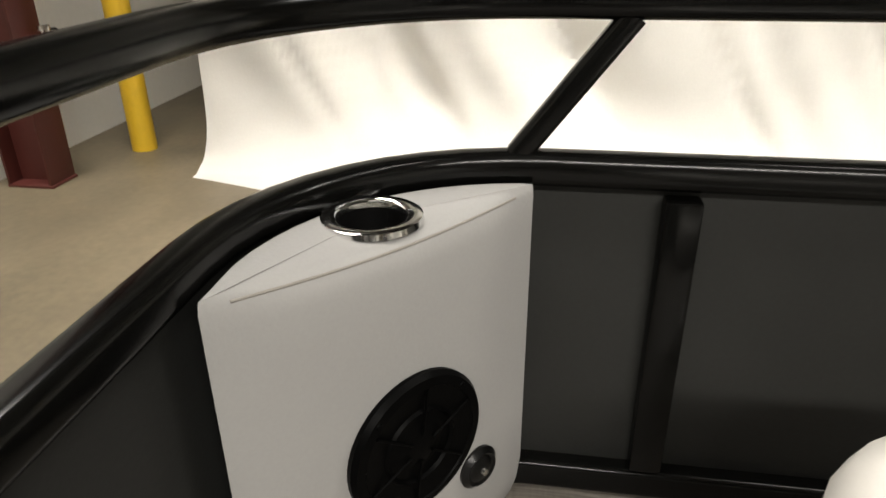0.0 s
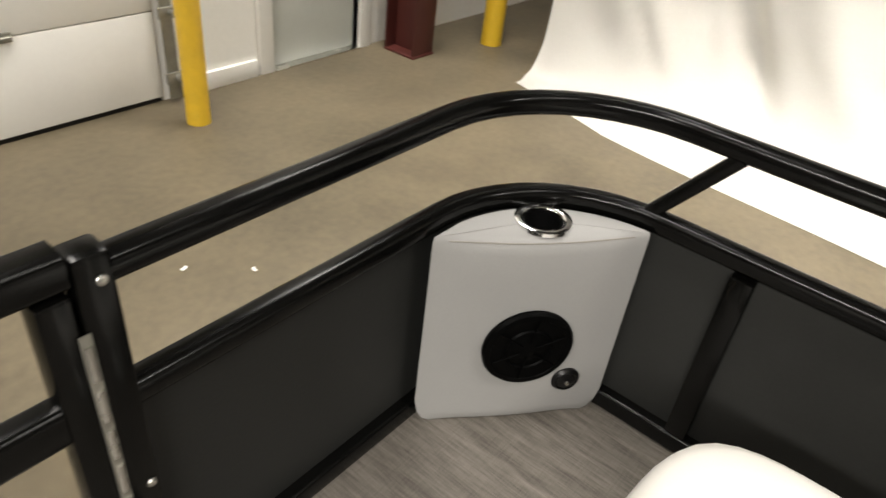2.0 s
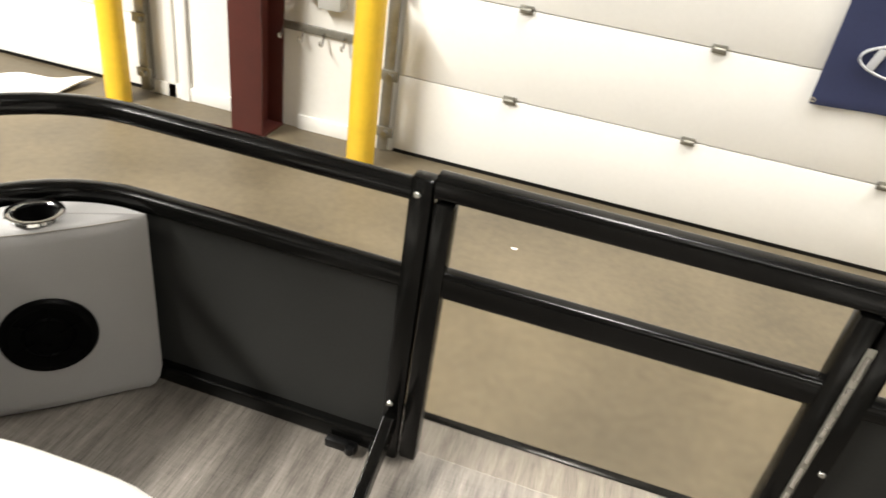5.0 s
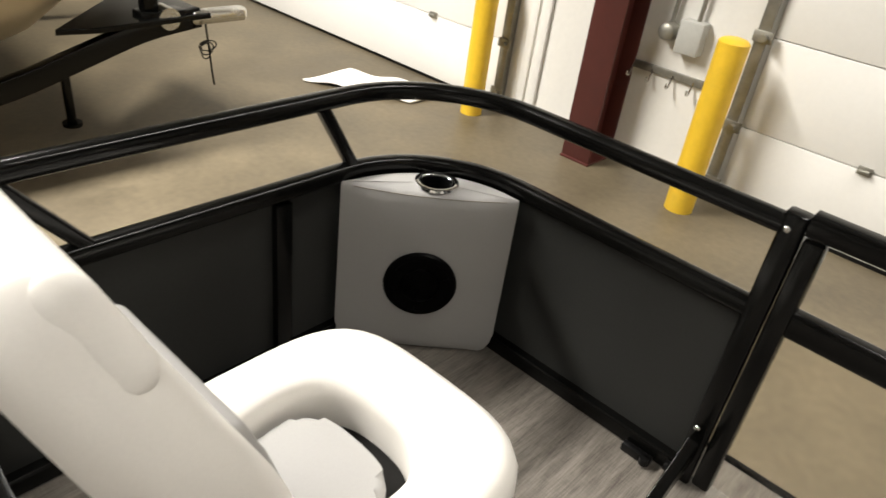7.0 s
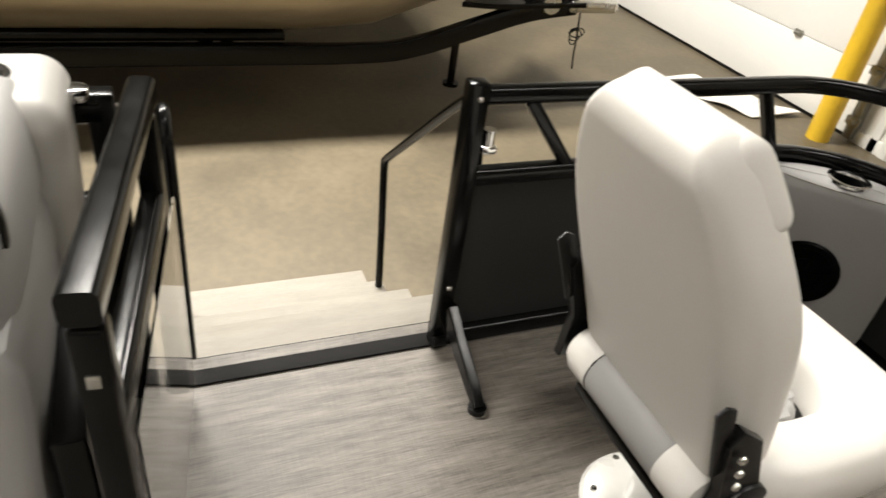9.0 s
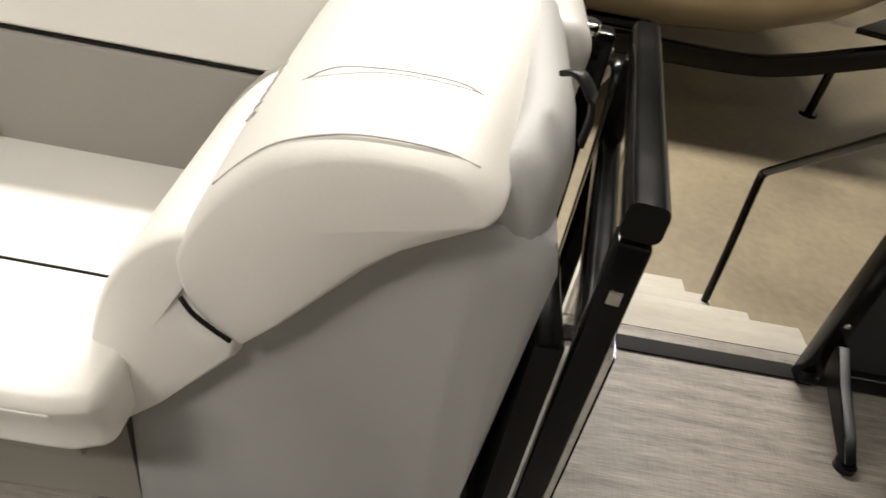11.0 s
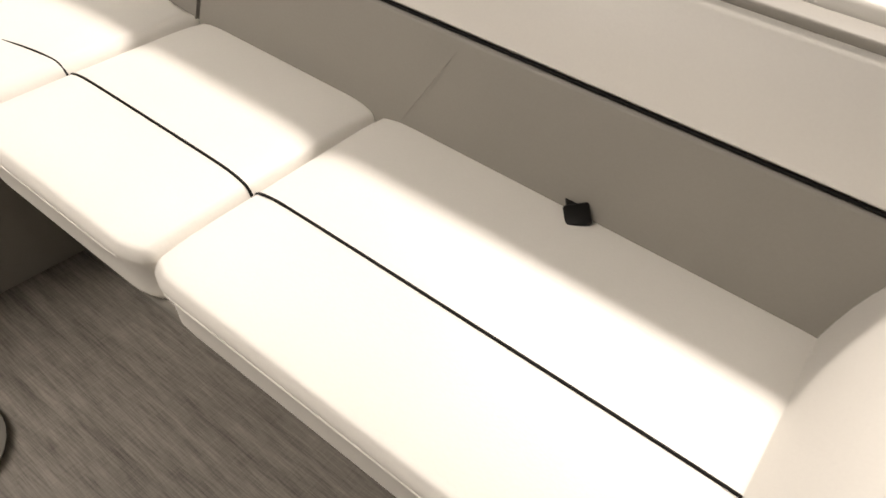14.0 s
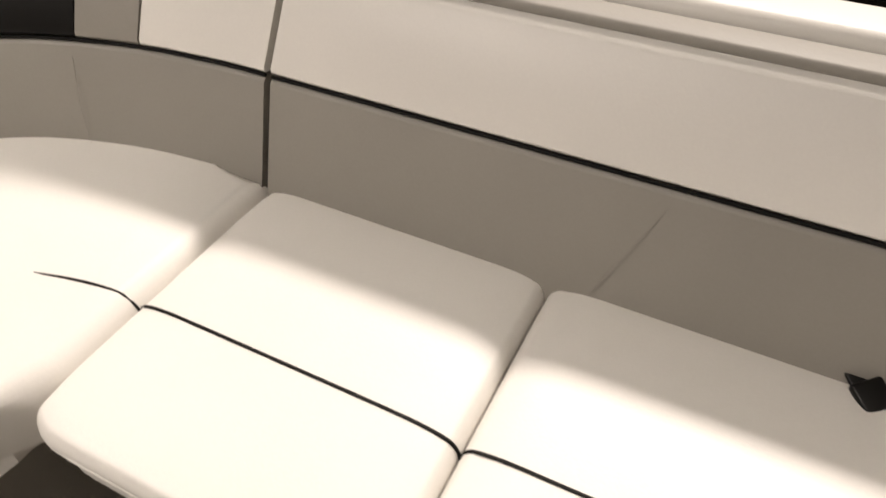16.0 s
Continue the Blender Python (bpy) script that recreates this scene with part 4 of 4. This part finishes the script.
corner = prism(corner_poly, 0.307, 0.416, 0.03, 6)
lp("corner_cushion", corner, WHITE)
lp("piping", sweep(smooth_path([(-0.703, -3.27, 0.386), (-0.703, -3.274, 0.399), (-0.7025, -3.282, 0.4075), (-0.702, -3.293, 0.4135), (-0.699, -3.32, 0.4155), (-0.692, -3.36, 0.4155), (-0.68, -3.41, 0.414)]), ring(0.0022, 8)), PIPING, "black piping")


# backrest along the side: grey lower band, black piping, white bolster, grey strip on top
def back_run(path, z0, z1, depth, lean0, lean1, mat, name, label="", r=0.006):
    """A padded band along a path (x, y), leaning outwards as it rises."""
    bm = bmesh.new()
    prof = round_rect(depth, z1 - z0, r, 3)
    pts = [Vector((x, y, 0)) for x, y in path]
    rings = []
    for i, p in enumerate(pts):
        a, b = pts[max(0, i - 1)], pts[min(len(pts) - 1, i + 1)]
        d = (b - a).normalized()
        side = Vector((d.y, -d.x, 0))  # outboard
        row = []
        for s, u in prof:
            t = (u + (z1 - z0) / 2) / (z1 - z0)
            row.append(bm.verts.new(p + side * (s + depth / 2 + lean0 + (lean1 - lean0) * t - 0.008 * math.sin(math.pi * t)) + Vector((0, 0, z0 + t * (z1 - z0)))))
        rings.append(row)
    k = len(prof)
    for a, b in zip(rings, rings[1:]):
        for i in range(k):
            bm.faces.new((a[i], a[(i + 1) % k], b[(i + 1) % k], b[i]))
    bm.faces.new(rings[0])
    bm.faces.new(rings[-1])
    return lp(name, bm, mat, label)


straight = [(-0.945, -3.266 + i * (3.266 - 2.0) / 10) for i in range(11)][::-1]
turn_path = smooth_path([(-0.945, -3.276, 0), (-0.943, -3.36, 0), (-0.925, -3.5, 0), (-0.875, -3.65, 0), (-0.79, -3.755, 0), (-0.66, -3.83, 0), (-0.5, -3.86, 0), (0.88, -3.88, 0)], 5)
turn_path = [(p.x, p.y) for p in turn_path]
for path in (straight, turn_path):
    back_run(path, 0.36, 0.5505, 0.06, -0.012, 0.05, GREY, "lower_back", "grey vinyl lower back band")
    rail_pts = []
    for i, (x, y) in enumerate(path):
        a, b = path[max(0, i - 1)], path[min(len(path) - 1, i + 1)]
        d = Vector((b[0] - a[0], b[1] - a[1], 0)).normalized()
        rail_pts.append((x + d.y * 0.054, y - d.x * 0.054, 0.5535))
    lp("piping", sweep(rail_pts, ring(0.0024, 8)), PIPING, "black piping")
back_run(straight, 0.556, 0.672, 0.07, 0.05, 0.125, WHITE, "upper_back", "white vinyl upper back", 0.009)
bands = ((0, 9, WHITE, "white vinyl upper back"), (9, 12, GREY, "grey vinyl accent band"), (12, 36, PIPING, "black vinyl accent band"))
for a, b, mt, lb in bands:
    back_run(turn_path[a:b + 1], 0.556, 0.672, 0.07, 0.05, 0.125, mt, "upper_back", lb, 0.009)
lp("top_strip", rbox(0.05, 1.5, 0.02, 0.008, (1, 6, 1), 2, lambda q: q + Vector((-1.102, -2.78, 0.672))), GREY, "grey vinyl strip along the top")
lp("top_roll", rbox(0.09, 1.5, 0.05, 0.02, (2, 6, 1), 3, lambda q: q + Vector((-1.17, -2.78, 0.672))), WHITE)

# seat-belt style strap between seat and back
strap = thing("strap_buckle", "small black webbing strap tucked behind the seat cushion", "strap", (-0.945, -2.508, 0.408))
tilt = pose(0.0, 0, 0.008, 0, 24, 0) @ pose(0, 0, 0, 0, 0, 40)
part("webbing", place_bm(rbox(0.042, 0.024, 0.006, 0.0025, (2, 2, 1), 2), tilt @ pose(-0.01, 0, -0.004)), PIPING, strap)
part("buckle", place_bm(rbox(0.032, 0.034, 0.011, 0.004, (2, 2, 1), 2), tilt @ pose(0.003, 0, 0.002)), PIPING, strap)




# forward chaise back: side profile in (y, z) drawn across the seat
def across(profile, x0, x1, bevel, seg=4):
    """A profile in (y, z) extended across the boat with rounded edges."""
    bm = prism(profile, x0, x1, bevel, seg)
    return place_bm(bm, Matrix(((0, 0, 1, 0), (1, 0, 0, 0), (0, 1, 0, 0), (0, 0, 0, 1))))


def across_soft(profile, x0, x1, r, centre, k=6):
    """As across(), with ends that round over and dome towards a centre, as a stuffed cushion does."""
    p = [Vector((a, b)) for a, b in profile]
    c = Vector(centre)
    n = len(p)
    turn_in = [(r * (1 - math.cos(i / k * math.pi / 2)), r * 0.4 * (1 - math.sin(i / k * math.pi / 2))) for i in range(k + 1)]
    steps = [(x0 + a, d, 1.0) for a, d in turn_in]
    steps += [(x0 + r + (x1 - x0 - 2 * r) * i / 6, 0.0, 1.0) for i in range(1, 6)]
    steps += [(x1 - a, d, 1.0) for a, d in reversed(turn_in)]
    steps = [(x0 - 0.004, r * 0.4, 0.35), (x0 - 0.002, r * 0.4, 0.75)] + steps + [(x1 + 0.003, r * 0.4, 0.75), (x1 + 0.006, r * 0.4, 0.35)]
    bm = bmesh.new()
    rings = []
    for x, d, f in steps:
        row = []
        for q in p:
            to = c - q
            w = q + to * min(0.5, d / max(to.length, 1e-4))
            w = c + (w - c) * f
            row.append(bm.verts.new((x, w.x, w.y)))
        rings.append(row)
    for a, b in zip(rings, rings[1:]):
        for i in range(n):
            bm.faces.new((a[i], a[(i + 1) % n], b[(i + 1) % n], b[i]))
    for row, x in ((rings[0], x0 - 0.005), (rings[-1], x1 + 0.007)):
        hub = bm.verts.new((x, c.x, c.y))
        for i in range(n):
            bm.faces.new((row[i], row[(i + 1) % n], hub))
    bmesh.ops.recalc_face_normals(bm, faces=bm.faces[:])
    return bm


shell = [(-2.2, 0.006), (-1.745, 0.006), (-1.738, 0.2), (-1.735, 0.56), (-1.745, 0.6), (-1.775, 0.626), (-1.812, 0.646), (-1.847, 0.644), (-1.873, 0.63), (-1.907, 0.595), (-1.99, 0.5), (-2.041, 0.442), (-2.133, 0.335), (-2.19, 0.262)]
shell_bm = across([(y + 0.012 if y > -1.75 else y, z) for y, z in shell], -1.13, -0.632, 0.04, 6)
for v in shell_bm.verts:
    if v.co.x > -0.68 and v.co.y > -1.82:
        v.co.y -= 0.035 * ((v.co.x + 0.68) / 0.048) ** 2
lp("chaise_shell", shell_bm, POD, "grey vinyl chaise side and front")
pad_top = smooth_path([(-2.03, 0.44, 0), (-2.068, 0.472, 0), (-2.086, 0.504, 0), (-2.092, 0.545, 0), (-2.078, 0.582, 0), (-2.055, 0.622, 0), (-2.017, 0.663, 0), (-1.984, 0.685, 0), (-1.93, 0.7, 0), (-1.865, 0.7, 0), (-1.83, 0.689, 0), (-1.808, 0.668, 0), (-1.801, 0.654, 0), (-1.813, 0.645, 0)], 3)
pad = [(p.x, p.y) for p in pad_top] + [(-1.847, 0.624), (-1.873, 0.606), (-1.907, 0.572), (-1.99, 0.478)]


def swell(bm, x_in):
    """The cushion is fuller away from its inboard edge."""
    for v in bm.verts:
        d = min(1.0, max(0.0, (x_in - v.co.x) / 0.12))
        if v.co.z > 0.55:
            v.co.z += 0.02 * d * min(1.0, (v.co.z - 0.55) / 0.1)
        # the forward edge runs further forward outboard
        v.co.y += 0.055 * min(1.0, max(0.0, (-0.6 - v.co.x) / 0.4)) * min(1.0, max(0.0, (v.co.y + 1.97) / 0.14))
    return bm


pad_bm = across_soft(pad, -1.09, -0.604, 0.036, (-1.98, 0.612))
lp("chaise_back", swell(pad_bm, -0.61), WHITE, "white chaise back cushion")
roll_top = smooth_path([(-2.185, 0.262, 0), (-2.2, 0.3, 0), (-2.2, 0.374, 0), (-2.182, 0.456, 0), (-2.154, 0.514, 0), (-2.122, 0.552, 0), (-2.096, 0.571, 0), (-2.074, 0.58, 0), (-2.054, 0.58, 0)], 3)
roll = [(p.x, p.y) for p in roll_top] + [(-2.056, 0.56), (-2.072, 0.535), (-2.078, 0.505), (-2.06, 0.475), (-2.03, 0.447), (-2.034, 0.418), (-2.128, 0.312)]
lp("lumbar_roll", across_soft(roll, -1.08, -0.611, 0.026, (-2.118, 0.45)), WHITE, "white lumbar roll")
lp("piping", sweep(smooth_path([(-0.602, -2.036, 0.457), (-0.5985, -2.052, 0.474), (-0.5965, -2.07, 0.494), (-0.5965, -2.08, 0.512)], 5), ring(0.0027, 8)), PIPING, "black piping")
lp("seam", sweep(smooth_path([(-0.724, -2.055, 0.639), (-0.724, -1.985, 0.7045), (-0.724, -1.928, 0.7195), (-0.724, -1.856, 0.72), (-0.72, -1.822, 0.7085)], 5), ring(0.0008, 6)), SHELLGREY)
lp("seam", sweep(smooth_path([(-0.632, -2.056, 0.624), (-0.63, -2.018, 0.665), (-0.628, -1.983, 0.688), (-0.627, -1.93, 0.7033), (-0.627, -1.865, 0.7035), (-0.63, -1.826, 0.692)], 5), ring(0.001, 6)), SHELLGREY)
rim_line = smooth_path([(-1.812, 0.58, 0), (-1.75, 0.56, 0), (-1.724, 0.6, 0), (-1.726, 0.665, 0), (-1.74, 0.694, 0), (-1.764, 0.704, 0), (-1.788, 0.696, 0), (-1.8, 0.66, 0)], 4)
rim_bm = across_soft([(q.x, q.y) for q in rim_line], -1.1, -0.652, 0.035, (-1.766, 0.64))
for v in rim_bm.verts:
    bow = max(0.0, (v.co.x + 0.8) / 0.15)
    v.co.y -= 0.034 * bow * bow
    v.co.z -= 0.03 * bow * bow
lp("rear_rim", rim_bm, POD, "grey vinyl rim behind the chaise cushion")
lp("back_seam", sweep([(-0.944, -2.8, 0.42), (-0.9695, -2.765, 0.49), (-0.992, -2.74, 0.54)], ring(0.0004, 6)), GREY)
lp("back_seam", sweep([(-0.9085, -3.56, 0.4), (-0.92, -3.567, 0.47), (-0.953, -3.585, 0.543)], ring(0.0005, 6)), GREY)
# outboard console with a cup holder
console = rbox(0.22, 0.34, 0.69, 0.045, (3, 4, 6), 4, lambda q: Vector((q.x - 1.105, q.y - 1.875 + 0.02 * (q.z / 0.35), q.z + 0.35)))
cs = lp("console", cut(console, cyl(0.035, 0.2, 36, at=(-1.1, -1.797, 0.695))), SHELLGREY, "pale moulded console")
cup_holder("cup_holder", cs, (-1.1, -1.797, 0.6955), "chrome rimmed cup holder")
st = thing("grab_strap", "black webbing grab strap on the chaise shell", "strap", (-0.76, -1.742, 0.7))
part("strap", sweep(smooth_path([(-0.02, -0.02, 0.027), (-0.005, -0.008, 0.034), (0.007, 0.005, 0.022), (0.01, 0.011, 0.001), (0.008, 0.01, -0.031)], 5), round_rect(0.016, 0.006, 0.002, 2)), PIPING, st)
# embroidered strokes across the chaise back
em = thing("embroidery", "row of grey embroidered strokes on the chaise back", "embroidery", (-0.8, -2.0572, 0.6411))
for i in range(6):
    part("stroke", rbox(0.012, 0.02, 0.003, 0.0012, (1, 1, 1), 2, lambda q, k=i: Vector((q.x + (k - 2.5) * 0.023 + q.y * 0.3, q.y * 0.57 - q.z * 0.82, q.z * 0.57 + q.y * 0.82))), THREAD, em)


# ---- boarding steps beside the boat ----
steps = thing("boarding_steps", "pale timber boarding steps standing beside the boat", "steps", (-1.6, -1.26, F))
SINV = Matrix.Translation((1.6, 1.26, -F))
Y0, Y1 = -1.605, -0.915
for x0, x1, z, n in ((-1.45, -1.28, -0.085, 1), (-1.266, -1.2, -0.083, 1), (-1.68, -1.44, -0.25, 2), (-1.925, -1.67, -0.405, 2), (-2.15, -1.915, -0.53, 2)):
    w = (x1 - x0) / n
    for i in range(n):
        p = part("tread", box(x0 + i * w + 0.003, x0 + (i + 1) * w - 0.003, Y0, Y1, z - 0.035, z, 0.004), PINE, steps)
        p.matrix_parent_inverse = SINV
for y in (Y0 + 0.04, Y1 - 0.08):
    poly = [(-1.26, F), (-1.26, -0.125), (-1.42, -0.125), (-1.44, -0.29), (-1.66, -0.29), (-1.68, -0.445), (-1.9, -0.445), (-1.92, -0.57), (-2.1, -0.57), (-2.1, F)]
    bm = place_bm(prism(poly, 0, 0.038), Matrix(((1, 0, 0, 0), (0, 0, 1, y), (0, 1, 0, 0), (0, 0, 0, 1))))
    part("stringer", bm, PINE, steps).matrix_parent_inverse = SINV
for y in (-0.935, -1.572):
    hr = part("handrail", sweep(smooth_path([(-1.89, y, -0.405), (-1.91, y, -0.2), (-1.94, y, 0.03), (-1.93, y, 0.066), (-1.9, y, 0.095), (-1.7, y, 0.265), (-1.5, y, 0.435), (-1.42, y, 0.497), (-1.39, y, 0.505), (-1.365, y, 0.49), (-1.34, y, 0.43), (-1.325, y, 0.3), (-1.32, y, -0.085)], 5), ring(0.0125, 12)), BLACK, steps, "black steel pipe handrail")
    hr.matrix_parent_inverse = SINV
